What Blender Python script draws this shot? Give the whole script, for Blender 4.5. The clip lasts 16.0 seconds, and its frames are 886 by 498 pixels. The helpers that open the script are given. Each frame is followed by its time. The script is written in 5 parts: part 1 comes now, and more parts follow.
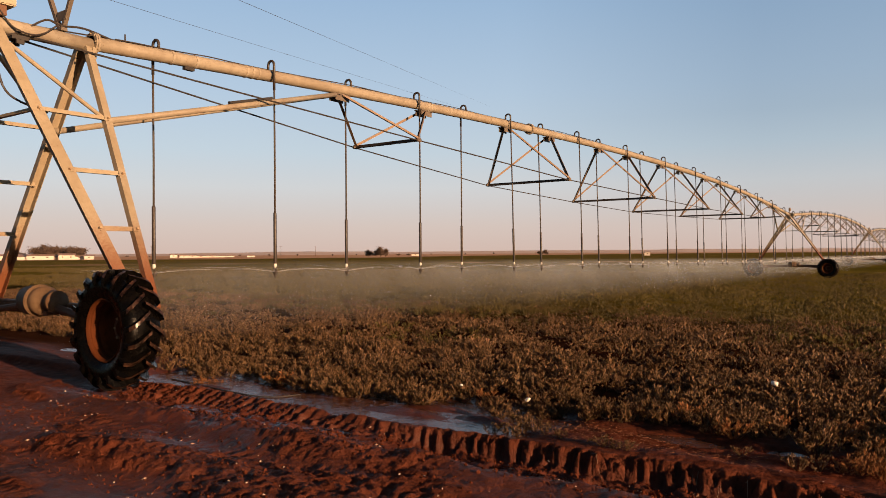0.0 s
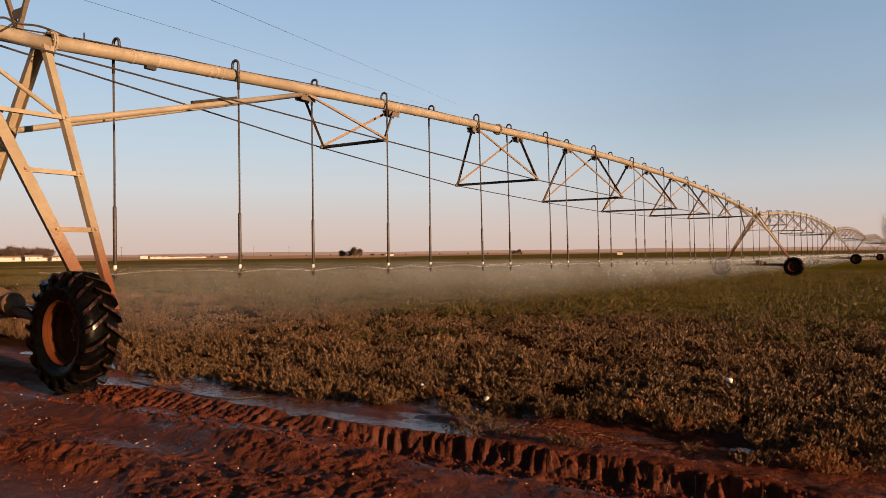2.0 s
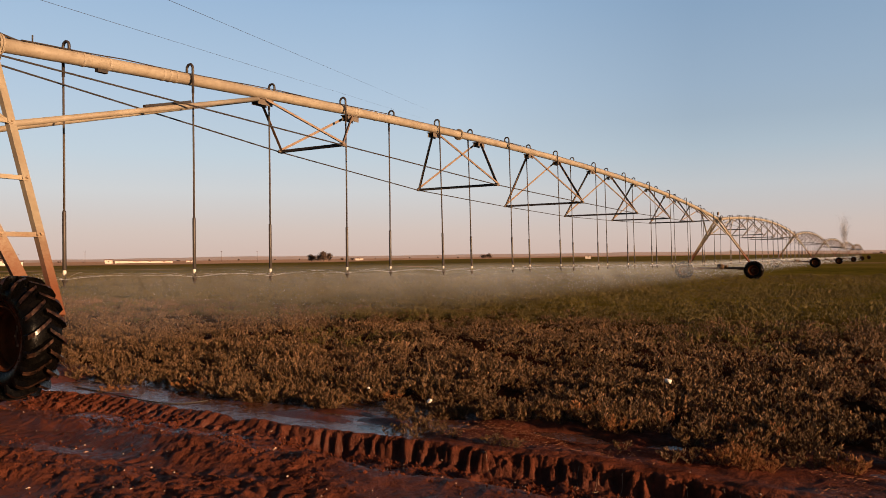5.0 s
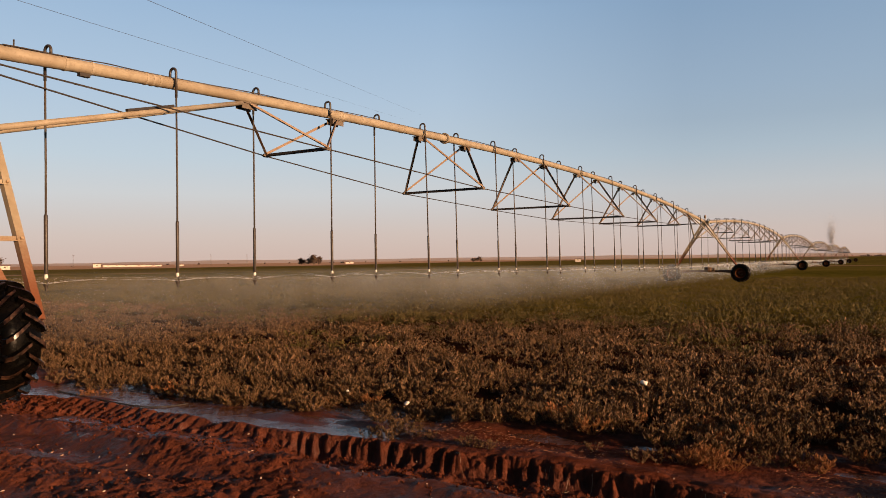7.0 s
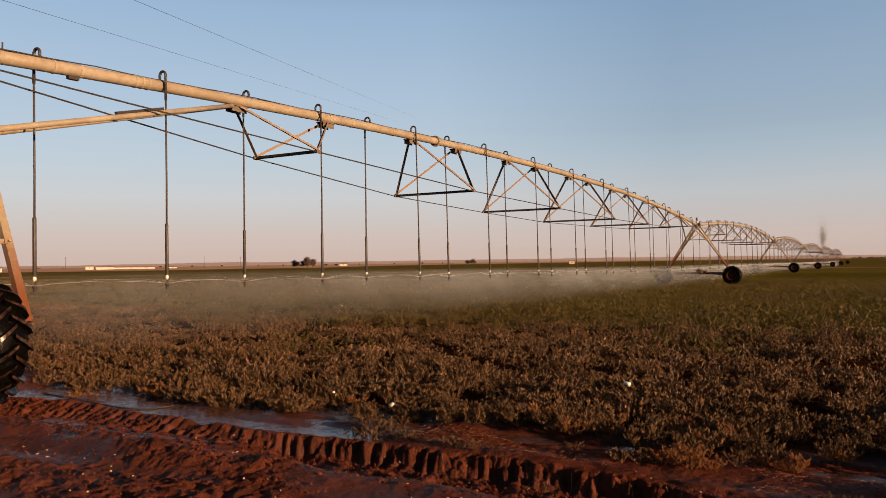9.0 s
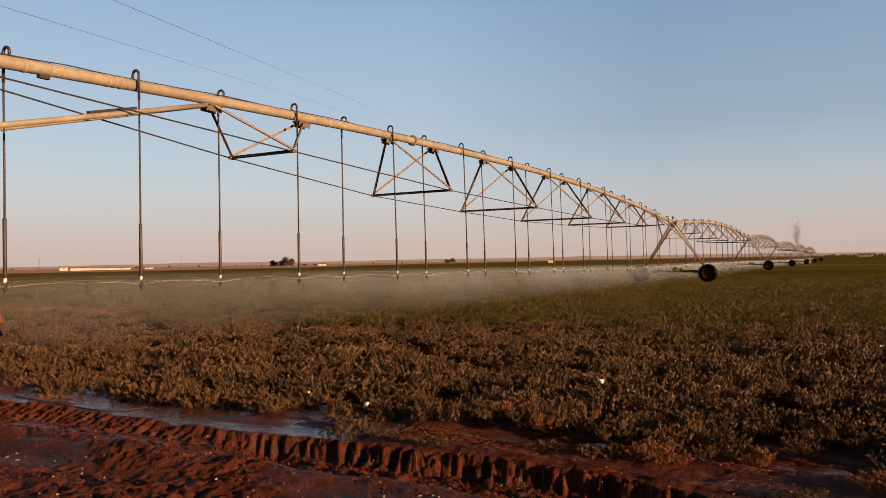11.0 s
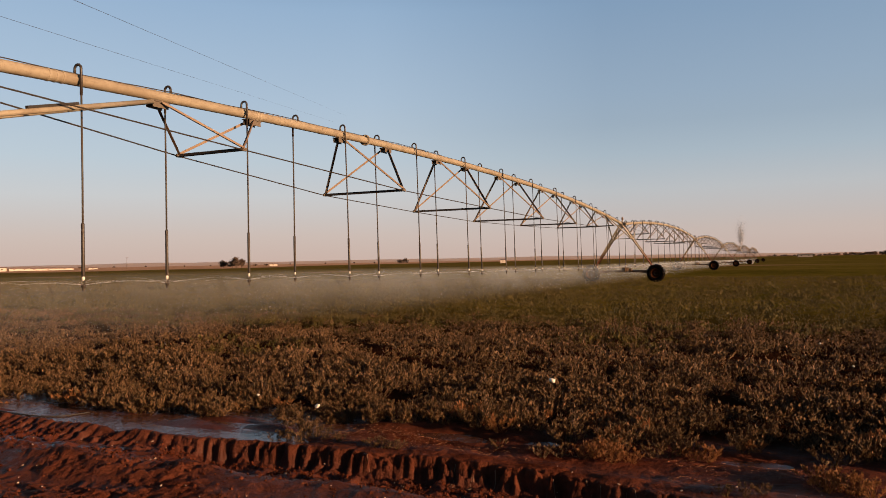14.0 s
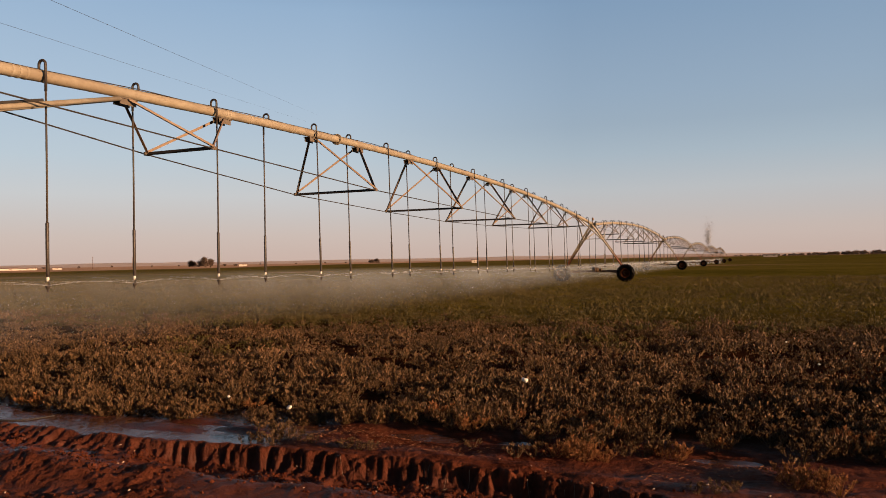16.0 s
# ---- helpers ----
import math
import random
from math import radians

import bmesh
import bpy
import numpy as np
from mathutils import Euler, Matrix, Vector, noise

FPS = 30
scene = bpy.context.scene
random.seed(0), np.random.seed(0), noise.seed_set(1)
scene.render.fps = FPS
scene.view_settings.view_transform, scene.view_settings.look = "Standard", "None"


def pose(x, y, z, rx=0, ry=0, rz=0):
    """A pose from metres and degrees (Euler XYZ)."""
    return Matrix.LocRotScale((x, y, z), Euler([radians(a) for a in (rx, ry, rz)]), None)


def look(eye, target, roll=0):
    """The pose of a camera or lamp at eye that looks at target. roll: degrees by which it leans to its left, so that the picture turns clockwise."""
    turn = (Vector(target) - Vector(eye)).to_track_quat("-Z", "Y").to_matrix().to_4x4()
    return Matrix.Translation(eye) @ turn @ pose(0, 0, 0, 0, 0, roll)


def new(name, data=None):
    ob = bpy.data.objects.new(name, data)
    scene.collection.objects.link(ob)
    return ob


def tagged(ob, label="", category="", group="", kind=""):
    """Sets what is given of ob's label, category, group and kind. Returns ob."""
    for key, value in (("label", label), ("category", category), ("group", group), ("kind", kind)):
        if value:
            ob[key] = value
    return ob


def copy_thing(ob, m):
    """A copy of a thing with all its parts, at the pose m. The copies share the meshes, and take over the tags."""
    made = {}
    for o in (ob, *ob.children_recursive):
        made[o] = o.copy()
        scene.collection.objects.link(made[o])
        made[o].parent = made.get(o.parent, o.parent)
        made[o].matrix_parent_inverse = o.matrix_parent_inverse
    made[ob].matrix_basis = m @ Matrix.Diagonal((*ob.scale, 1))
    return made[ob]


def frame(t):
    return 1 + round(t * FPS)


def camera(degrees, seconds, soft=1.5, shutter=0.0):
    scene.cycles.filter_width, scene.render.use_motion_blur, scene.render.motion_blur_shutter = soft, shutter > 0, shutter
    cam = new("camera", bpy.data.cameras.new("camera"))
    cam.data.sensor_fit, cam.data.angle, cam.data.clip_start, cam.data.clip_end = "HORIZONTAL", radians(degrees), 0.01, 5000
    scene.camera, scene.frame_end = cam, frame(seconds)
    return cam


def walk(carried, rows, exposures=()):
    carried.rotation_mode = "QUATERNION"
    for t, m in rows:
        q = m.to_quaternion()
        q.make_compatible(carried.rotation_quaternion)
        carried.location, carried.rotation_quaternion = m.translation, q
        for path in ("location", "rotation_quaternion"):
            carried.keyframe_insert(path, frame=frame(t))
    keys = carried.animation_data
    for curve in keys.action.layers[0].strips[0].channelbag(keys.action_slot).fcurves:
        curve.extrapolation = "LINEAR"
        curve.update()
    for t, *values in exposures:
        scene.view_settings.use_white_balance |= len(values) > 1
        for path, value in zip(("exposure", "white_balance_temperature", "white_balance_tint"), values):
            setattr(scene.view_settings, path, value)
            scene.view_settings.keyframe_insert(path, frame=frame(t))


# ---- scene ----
cam = camera(62.26, 16.0, soft=0.8)
PATH = [
    (0.0, pose(-0.352, 0.140, 1.400, 90.29, 0.41, -0.29)),
    (0.5, pose(-0.331, 0.136, 1.400, 90.47, 0.43, -0.95)),
    (1.0, pose(-0.296, 0.131, 1.400, 90.44, 0.51, -1.69)),
    (1.5, pose(-0.257, 0.122, 1.400, 90.28, 0.62, -2.04)),
    (2.0, pose(-0.216, 0.111, 1.400, 90.27, 0.61, -2.28)),
    (2.5, pose(-0.180, 0.097, 1.400, 90.33, 0.58, -2.50)),
    (3.0, pose(-0.144, 0.092, 1.400, 90.29, 0.72, -2.65)),
    (3.5, pose(-0.109, 0.082, 1.400, 90.43, 0.71, -3.34)),
    (4.0, pose(-0.067, 0.062, 1.400, 90.49, 0.69, -3.80)),
    (4.5, pose(-0.024, 0.033, 1.400, 90.51, 0.66, -4.30)),
    (5.0, pose(0.014, 0.005, 1.400, 90.57, 0.67, -4.61)),
    (7.5, pose(0.158, -0.086, 1.400, 90.87, 0.86, -5.48)),
    (8.0, pose(0.185, -0.105, 1.400, 90.93, 0.97, -5.58)),
    (8.5, pose(0.198, -0.123, 1.400, 91.01, 0.89, -5.69)),
    (9.0, pose(0.208, -0.138, 1.400, 90.99, 0.77, -5.81)),
    (11.5, pose(0.261, -0.176, 1.400, 90.87, 0.96, -8.23)),
    (12.0, pose(0.265, -0.176, 1.400, 90.81, 0.80, -9.05)),
    (12.5, pose(0.264, -0.175, 1.400, 90.70, 0.89, -9.43)),
    (13.0, pose(0.266, -0.166, 1.400, 90.81, 0.98, -10.11)),
    (13.5, pose(0.261, -0.157, 1.400, 90.80, 1.03, -10.63)),
    (14.0, pose(0.262, -0.146, 1.400, 90.86, 1.03, -11.09)),
    (14.5, pose(0.258, -0.139, 1.400, 90.79, 1.12, -11.68)),
    (15.0, pose(0.251, -0.134, 1.400, 90.86, 1.10, -12.09)),
    (15.5, pose(0.249, -0.129, 1.400, 90.90, 1.04, -12.50)),
    (16.0, pose(0.249, -0.126, 1.400, 90.82, 1.03, -13.32)),
]
walk(cam, PATH, exposures=[(0.0, 0.67), (5.0, 0.64), (9.0, 0.59), (16.0, 0.53)])

# ---- world and sun ----
PHI = radians(35.2)                      # heading of the pipeline, from +y towards +x
AX_U = Vector((math.sin(PHI), math.cos(PHI), 0))   # along the pipeline
AX_V = Vector((math.cos(PHI), -math.sin(PHI), 0))  # along the wheel tracks
SUN_EL = radians(9.5)
sun_flat = (AX_V - AX_U * 0.18).normalized()
sun_dir = sun_flat * math.cos(SUN_EL) + Vector((0, 0, math.sin(SUN_EL)))

world = bpy.data.worlds.new("world")
scene.world = world
world.use_nodes = True
wn = world.node_tree.nodes
sky = wn.new("ShaderNodeTexSky")
sky.sky_type = 'NISHITA'
sky.sun_disc = False
sky.sun_elevation = SUN_EL
sky.sun_rotation = math.atan2(sun_flat.x, sun_flat.y)
sky.air_density, sky.dust_density, sky.ozone_density = 1.0, 0.8, 2.5
wn["Background"].inputs["Strength"].default_value = 0.040
world.node_tree.links.new(sky.outputs[0], wn["Background"].inputs["Color"])

sun_data = bpy.data.lights.new("sun", 'SUN')
sun_data.energy, sun_data.angle, sun_data.color = 5.6, radians(0.6), (1.0, 0.59, 0.32)
sun = new("sun", sun_data)
sun.matrix_world = look(sun_dir * 50, (0, 0, 0))


# ---- small tools ----
def place(u, v, z=0.0):
    return AX_U * u + AX_V * v + Vector((0, 0, z))


def slope(u):
    """The field falls a little along the pipeline."""
    return np.interp(np.asarray(u, float), [5.5, 53.0, 102.0, 150.0, 250.0], [0.0, -0.40, -0.55, -0.85, -1.30])


def obj_from(name, verts, faces, mat, smooth=False):
    me = bpy.data.meshes.new(name)
    me.from_pydata(np.asarray(verts).tolist(), [], np.asarray(faces).tolist() if not isinstance(faces, list) else faces)
    me.materials.append(mat)
    if smooth:
        me.polygons.foreach_set("use_smooth", [True] * len(me.polygons))
    me.update()
    return new(name, me)


def part(name, bm, mat, parent, label="", smooth=False):
    me = bpy.data.meshes.new(name)
    bm.normal_update()
    bm.to_mesh(me)
    bm.free()
    me.materials.append(mat)
    if smooth:
        me.polygons.foreach_set("use_smooth", [True] * len(me.polygons))
    ob = new(name, me)
    ob.parent = parent
    if label:
        tagged(ob, label)
    return ob


def part_of(name, me_ob, parent, m=None):
    """Another object on the same mesh under a thing."""
    ob = new(name, me_ob.data)
    ob.parent = parent
    if m is not None:
        ob.matrix_basis = m
    return ob


def frame_axes(p0, p1, up):
    d = (Vector(p1) - Vector(p0)).normalized()
    side = d.cross(Vector(up))
    if side.length < 1e-4:
        side = d.cross(Vector((1, 0, 0)))
    side.normalize()
    return d, side, side.cross(d)


def bar(bm, p0, p1, profile, up=(0, 0, 1)):
    """A prism of the given outline from p0 to p1."""
    d, side, top = frame_axes(p0, p1, up)
    rings = [[bm.verts.new(Vector(p) + side * x + top * y) for x, y in profile] for p in (p0, p1)]
    n = len(profile)
    for i in range(n):
        bm.faces.new((rings[0][i], rings[0][(i + 1) % n], rings[1][(i + 1) % n], rings[1][i]))
    bm.faces.new(rings[0][::-1])
    bm.faces.new(rings[1])


def rect(w, h):
    c = min(w, h) * 0.12
    w, h = w / 2, h / 2
    return [(-w + c, -h), (w - c, -h), (w, -h + c), (w, h - c), (w - c, h), (-w + c, h), (-w, h - c), (-w, -h + c)]


def angle_iron(w, t=0.008):
    return [(0, 0), (w, 0), (w, t), (t, t), (t, w), (0, w)]


def ring(r, n=12):
    return [(r * math.cos(2 * math.pi * i / n), r * math.sin(2 * math.pi * i / n)) for i in range(n)]


def tube(bm, points, r, n=8, cap=True):
    """A round tube along a line of points; r may be one radius a point."""
    points = [Vector(p) for p in points]
    rs = r if isinstance(r, (list, tuple)) else [r] * len(points)
    rows, side = [], None
    for i, p in enumerate(points):
        d = (points[min(i + 1, len(points) - 1)] - points[max(i - 1, 0)]).normalized()
        if side is None:
            side = d.cross(Vector((0, 0, 1)))
            if side.length < 1e-3:
                side = d.cross(Vector((0, 1, 0)))
        side = (side - d * side.dot(d)).normalized()
        top = side.cross(d)
        rows.append([bm.verts.new(p + (side * x + top * y) * rs[i]) for x, y in ring(1.0, n)])
    for a, b in zip(rows, rows[1:]):
        for i in range(n):
            bm.faces.new((a[i], a[(i + 1) % n], b[(i + 1) % n], b[i]))
    if cap:
        bm.faces.new(rows[0][::-1])
        bm.faces.new(rows[-1])


def lathe(bm, profile, origin, axis, n=32):
    """Turns (radius, along) pairs round an axis."""
    origin, axis = Vector(origin), Vector(axis).normalized()
    a = axis.cross(Vector((0, 0, 1)))
    if a.length < 1e-3:
        a = Vector((1, 0, 0))
    a.normalize()
    b = axis.cross(a)
    rows = []
    for i in range(n):
        c, s = math.cos(2 * math.pi * i / n), math.sin(2 * math.pi * i / n)
        rows.append([bm.verts.new(origin + axis * h + (a * c + b * s) * r) for r, h in profile])
    for i in range(n):
        p, q = rows[i], rows[(i + 1) % n]
        for k in range(len(profile) - 1):
            bm.faces.new((p[k], p[k + 1], q[k + 1], q[k]))


def box(bm, centre, size, m=None):
    got = bmesh.ops.create_cube(bm, size=1.0)
    mm = Matrix.Translation(centre) @ (m or Matrix()) @ Matrix.Diagonal((*size, 1))
    bmesh.ops.transform(bm, matrix=mm, verts=got["verts"])
    return got["verts"]


rng = np.random.default_rng(7)


def lattice(x, y, seed):
    """Value noise in 0..1 at the given points, one octave."""
    table = np.random.default_rng(seed).random((256, 256))
    xi, yi = np.floor(x).astype(int), np.floor(y).astype(int)
    fx, fy = x - xi, y - yi
    fx, fy = fx * fx * (3 - 2 * fx), fy * fy * (3 - 2 * fy)
    a, b = table[xi % 256, yi % 256], table[(xi + 1) % 256, yi % 256]
    c, d = table[xi % 256, (yi + 1) % 256], table[(xi + 1) % 256, (yi + 1) % 256]
    return (a * (1 - fx) + b * fx) * (1 - fy) + (c * (1 - fx) + d * fx) * fy


def fbm(x, y, seed, octaves=4, gain=0.5):
    out, amp, total = 0.0, 1.0, 0.0
    for k in range(octaves):
        out = out + amp * lattice(x * 2 ** k + 17.3 * k, y * 2 ** k + 5.1 * k, seed + k)
        total += amp
        amp *= gain
    return out / total


def step(a, b, x):
    t = np.clip((x - a) / (b - a), 0, 1)
    return t * t * (3 - 2 * t)


# ---- materials ----
def material(name, rough=0.8, metal=0.0, colour=None):
    m = bpy.data.materials.new(name)
    m.use_nodes = True
    b = m.node_tree.nodes["Principled BSDF"]
    b.inputs["Roughness"].default_value = rough
    b.inputs["Metallic"].default_value = metal
    if colour:
        b.inputs["Base Color"].default_value = (*colour, 1)
    return m, m.node_tree.nodes, m.node_tree.links, b


def node(ns, kind, **inputs):
    n = ns.new(kind)
    for key, value in inputs.items():
        n.inputs[key].default_value = value
    return n


def noise_tex(ns, ls, scale, detail=4.0, rough=0.55, coords=None):
    n = node(ns, "ShaderNodeTexNoise", Scale=scale, Detail=detail, Roughness=rough)
    if coords is not None:
        ls.new(coords, n.inputs["Vector"])
    return n.outputs[0]


def ramp(ns, ls, fac, stops):
    r = ns.new("ShaderNodeValToRGB")
    e = r.color_ramp.elements
    e[0].position, e[0].color = stops[0][0], (*stops[0][1], 1)
    e[1].position, e[1].color = stops[-1][0], (*stops[-1][1], 1)
    for p, c in stops[1:-1]:
        k = e.new(p)
        k.color = (*c, 1)
    ls.new(fac, r.inputs[0])
    return r.outputs[0]


def mix(ns, ls, fac, a, b, blend='MIX'):
    n = ns.new("ShaderNodeMix")
    n.data_type, n.blend_type = 'RGBA', blend
    for sock, val in ((n.inputs[0], fac), (n.inputs[6], a), (n.inputs[7], b)):
        if isinstance(val, (int, float)):
            sock.default_value = val
        elif isinstance(val, tuple):
            sock.default_value = (*val, 1)
        else:
            ls.new(val, sock)
    return n.outputs[2]


def bump(ns, ls, bsdf, height, strength=0.3, distance=0.01):
    n = node(ns, "ShaderNodeBump", Strength=strength, Distance=distance)
    ls.new(height, n.inputs["Height"])
    ls.new(n.outputs[0], bsdf.inputs["Normal"])


def math_node(ns, ls, op, a, b=0.0, c=0.0):
    n = ns.new("ShaderNodeMath")
    n.operation = op
    for i, val in enumerate((a, b, c)):
        if isinstance(val, (int, float)):
            n.inputs[i].default_value = val
        else:
            ls.new(val, n.inputs[i])
    return n.outputs[0]


def painted_steel(name, base, dust, rust, mud=False, rough=0.55):
    """Weathered galvanised or painted steel with dust, rust stains and, low down, splashed red mud."""
    m, ns, ls, b = material(name, rough, 0.0)
    pos = ns.new("ShaderNodeNewGeometry").outputs["Position"]
    big = noise_tex(ns, ls, 2.2, 5, 0.6, pos)
    blot = noise_tex(ns, ls, 11.0, 5, 0.7, pos)
    fine = noise_tex(ns, ls, 38.0, 4, 0.6, pos)
    b.inputs["Specular IOR Level"].default_value = 0.25
    col = mix(ns, ls, ramp(ns, ls, big, [(0.35, (0, 0, 0)), (0.7, (1, 1, 1))]), base, dust)
    col = mix(ns, ls, ramp(ns, ls, blot, [(0.50, (0, 0, 0)), (0.66, (0.7, 0.7, 0.7))]), col, dust)
    spots = ramp(ns, ls, fine, [(0.6, (0, 0, 0)), (0.72, (1, 1, 1))])
    col = mix(ns, ls, math_node(ns, ls, 'MULTIPLY', spots, 0.55), col, rust)
    if mud:
        z = ns.new("ShaderNodeSeparateXYZ")
        ls.new(pos, z.inputs[0])
        h = math_node(ns, ls, 'ADD', z.outputs[2], math_node(ns, ls, 'MULTIPLY', fine, 0.7))
        low = ramp(ns, ls, math_node(ns, ls, 'MULTIPLY', h, 0.25), [(0.36, (1, 1, 1)), (0.44, (0.75, 0.75, 0.75)), (0.56, (0, 0, 0))])
        col = mix(ns, ls, low, col, mix(ns, ls, big, (0.19, 0.070, 0.030), (0.12, 0.042, 0.018)))
    ls.new(col, b.inputs["Base Color"])
    bump(ns, ls, b, fine, 0.15, 0.004)
    return m


M_PIPE = painted_steel("pipe_steel", (0.345, 0.300, 0.228), (0.235, 0.192, 0.140), (0.15, 0.088, 0.05))
M_PALE = painted_steel("pale_zinc", (0.38, 0.335, 0.265), (0.27, 0.225, 0.165), (0.2, 0.13, 0.08))
M_LEG = painted_steel("leg_steel", (0.335, 0.285, 0.205), (0.25, 0.205, 0.14), (0.22, 0.115, 0.06), mud=True)
M_BRACE = painted_steel("brace_steel", (0.225, 0.16, 0.11), (0.18, 0.115, 0.075), (0.13, 0.06, 0.03))
M_MAST = painted_steel("mast_steel", (0.15, 0.125, 0.10), (0.11, 0.085, 0.065), (0.09, 0.05, 0.03))
M_BEAM = painted_steel("muddy_steel", (0.16, 0.08, 0.045), (0.10, 0.055, 0.035), (0.20, 0.08, 0.03))
M_ROD = painted_steel("rod_steel", (0.045, 0.04, 0.037), (0.035, 0.03, 0.027), (0.06, 0.035, 0.022))
M_MOTOR = painted_steel("motor_paint", (0.16, 0.105, 0.060), (0.075, 0.038, 0.018), (0.05, 0.022, 0.012))
M_RIM = painted_steel("rusty_rim", (0.092, 0.025, 0.006), (0.05, 0.014, 0.004), (0.03, 0.008, 0.003), rough=0.8)
M_RIM.node_tree.nodes["Principled BSDF"].inputs["Specular IOR Level"].default_value = 0.12
M_BOX = painted_steel("box_paint", (0.40, 0.35, 0.25), (0.34, 0.28, 0.19), (0.35, 0.22, 0.10))
M_BOLT = painted_steel("bolt_zinc", (0.38, 0.30, 0.2), (0.3, 0.2, 0.12), (0.22, 0.1, 0.05))
M_HOSE, ns, ls, b = material("black_hose", 0.5, 0.0)
ls.new(ramp(ns, ls, noise_tex(ns, ls, 25, 3), [(0.3, (0.020, 0.018, 0.017)), (0.7, (0.060, 0.045, 0.036))]), b.inputs["Base Color"])
M_DROP = painted_steel("drop_pipe", (0.055, 0.048, 0.042), (0.075, 0.058, 0.046), (0.06, 0.035, 0.022))
M_WHITE, ns, ls, b = material("white_plastic", 0.45)
ls.new(ramp(ns, ls, noise_tex(ns, ls, 40, 3), [(0.3, (0.62, 0.58, 0.50)), (0.7, (0.78, 0.75, 0.70))]), b.inputs["Base Color"])
M_TYRE, ns, ls, b = material("wet_rubber", 0.38)
b.inputs["Specular IOR Level"].default_value = 0.08
pos = ns.new("ShaderNodeNewGeometry").outputs["Position"]
n1 = noise_tex(ns, ls, 14, 5, 0.65, pos)
ls.new(ramp(ns, ls, n1, [(0.35, (0.0015, 0.0014, 0.0013)), (0.64, (0.003, 0.0024, 0.002)), (0.85, (0.02, 0.009, 0.005))]), b.inputs["Base Color"])
ls.new(ramp(ns, ls, n1, [(0.3, (0.16, 0.16, 0.16)), (0.75, (0.42, 0.42, 0.42))]), b.inputs["Roughness"])
bump(ns, ls, b, noise_tex(ns, ls, 60, 4, 0.6, pos), 0.3, 0.006)

# Ground: red mud, wet along the tracks, and the soil of the field.
M_GROUND, ns, ls, b = material("red_soil", 0.75)
pos = ns.new("ShaderNodeNewGeometry").outputs["Position"]
att = ns.new("ShaderNodeAttribute")
att.attribute_name = "cover"
sep = ns.new("ShaderNodeSeparateColor")
ls.new(att.outputs["Color"], sep.inputs[0])
wet, crop, sand = sep.outputs[0], sep.outputs[1], sep.outputs[2]
n_big, n_mid, n_fine = (noise_tex(ns, ls, s, 6, 0.62, pos) for s in (0.9, 7.0, 70.0))
mud = ramp(ns, ls, n_mid, [(0.28, (0.054, 0.0150, 0.0080)), (0.5, (0.106, 0.0300, 0.0155)), (0.75, (0.185, 0.055, 0.028))])
mud = mix(ns, ls, ramp(ns, ls, n_fine, [(0.62, (0, 0, 0)), (0.75, (0.5, 0.5, 0.5))]), mud, (0.22, 0.065, 0.026))
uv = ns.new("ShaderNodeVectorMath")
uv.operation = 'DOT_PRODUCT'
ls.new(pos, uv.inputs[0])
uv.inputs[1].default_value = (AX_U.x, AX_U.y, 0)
# Past the field edge: darker damp soil, with shade between plants painted in.
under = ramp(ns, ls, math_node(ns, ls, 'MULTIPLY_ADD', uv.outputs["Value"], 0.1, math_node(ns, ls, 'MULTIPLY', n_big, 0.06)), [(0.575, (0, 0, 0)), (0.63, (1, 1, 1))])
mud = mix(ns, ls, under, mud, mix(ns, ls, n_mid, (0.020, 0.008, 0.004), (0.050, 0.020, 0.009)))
mud = mix(ns, ls, wet, mud, mix(ns, ls, 0.62, mud, (0.030, 0.008, 0.004)))
n_far = noise_tex(ns, ls, 0.05, 4, 0.6, pos)
green = ramp(ns, ls, math_node(ns, ls, 'ADD', math_node(ns, ls, 'MULTIPLY', math_node(ns, ls, 'ADD', n_mid, n_big), 0.33), math_node(ns, ls, 'MULTIPLY', n_far, 0.34)),
             [(0.41, (0.070, 0.059, 0.009)), (0.5, (0.114, 0.090, 0.015)), (0.59, (0.166, 0.122, 0.023))])
dry = ramp(ns, ls, n_far, [(0.35, (0.46, 0.26, 0.155)), (0.65, (0.62, 0.39, 0.25))])
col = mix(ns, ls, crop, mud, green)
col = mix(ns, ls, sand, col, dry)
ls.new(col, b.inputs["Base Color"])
rg = node(ns, "ShaderNodeMapRange")
ls.new(wet, rg.inputs[0])
rg.inputs[3].default_value, rg.inputs[4].default_value = 0.9, 0.27
ls.new(rg.outputs[0], b.inputs["Roughness"])
sp = node(ns, "ShaderNodeMapRange")
ls.new(wet, sp.inputs[0])
sp.inputs[3].default_value, sp.inputs[4].default_value = 0.0, 0.36
ls.new(sp.outputs[0], b.inputs["Specular IOR Level"])
n_clod = noise_tex(ns, ls, 22.0, 5, 0.7, pos)
dry_part = math_node(ns, ls, 'SUBTRACT', 1.0, math_node(ns, ls, 'MULTIPLY', wet, 0.78))
relief = math_node(ns, ls, 'ADD', n_clod, math_node(ns, ls, 'MULTIPLY', n_fine, 0.4))
bump(ns, ls, b, math_node(ns, ls, 'MULTIPLY', relief, dry_part), 0.9, 0.035)

M_WATER, ns, ls, b = material("muddy_water", 0.06, 0.0, (0.090, 0.036, 0.020))
pos = ns.new("ShaderNodeNewGeometry").outputs["Position"]
bump(ns, ls, b, noise_tex(ns, ls, 9.0, 4, 0.6, pos), 0.42, 0.03)
b.inputs["IOR"].default_value = 1.33
ls.new(ramp(ns, ls, noise_tex(ns, ls, 5.0, 4, 0.6, pos), [(0.38, (0.06, 0.06, 0.06)), (0.62, (0.34, 0.34, 0.34))]), b.inputs["Roughness"])


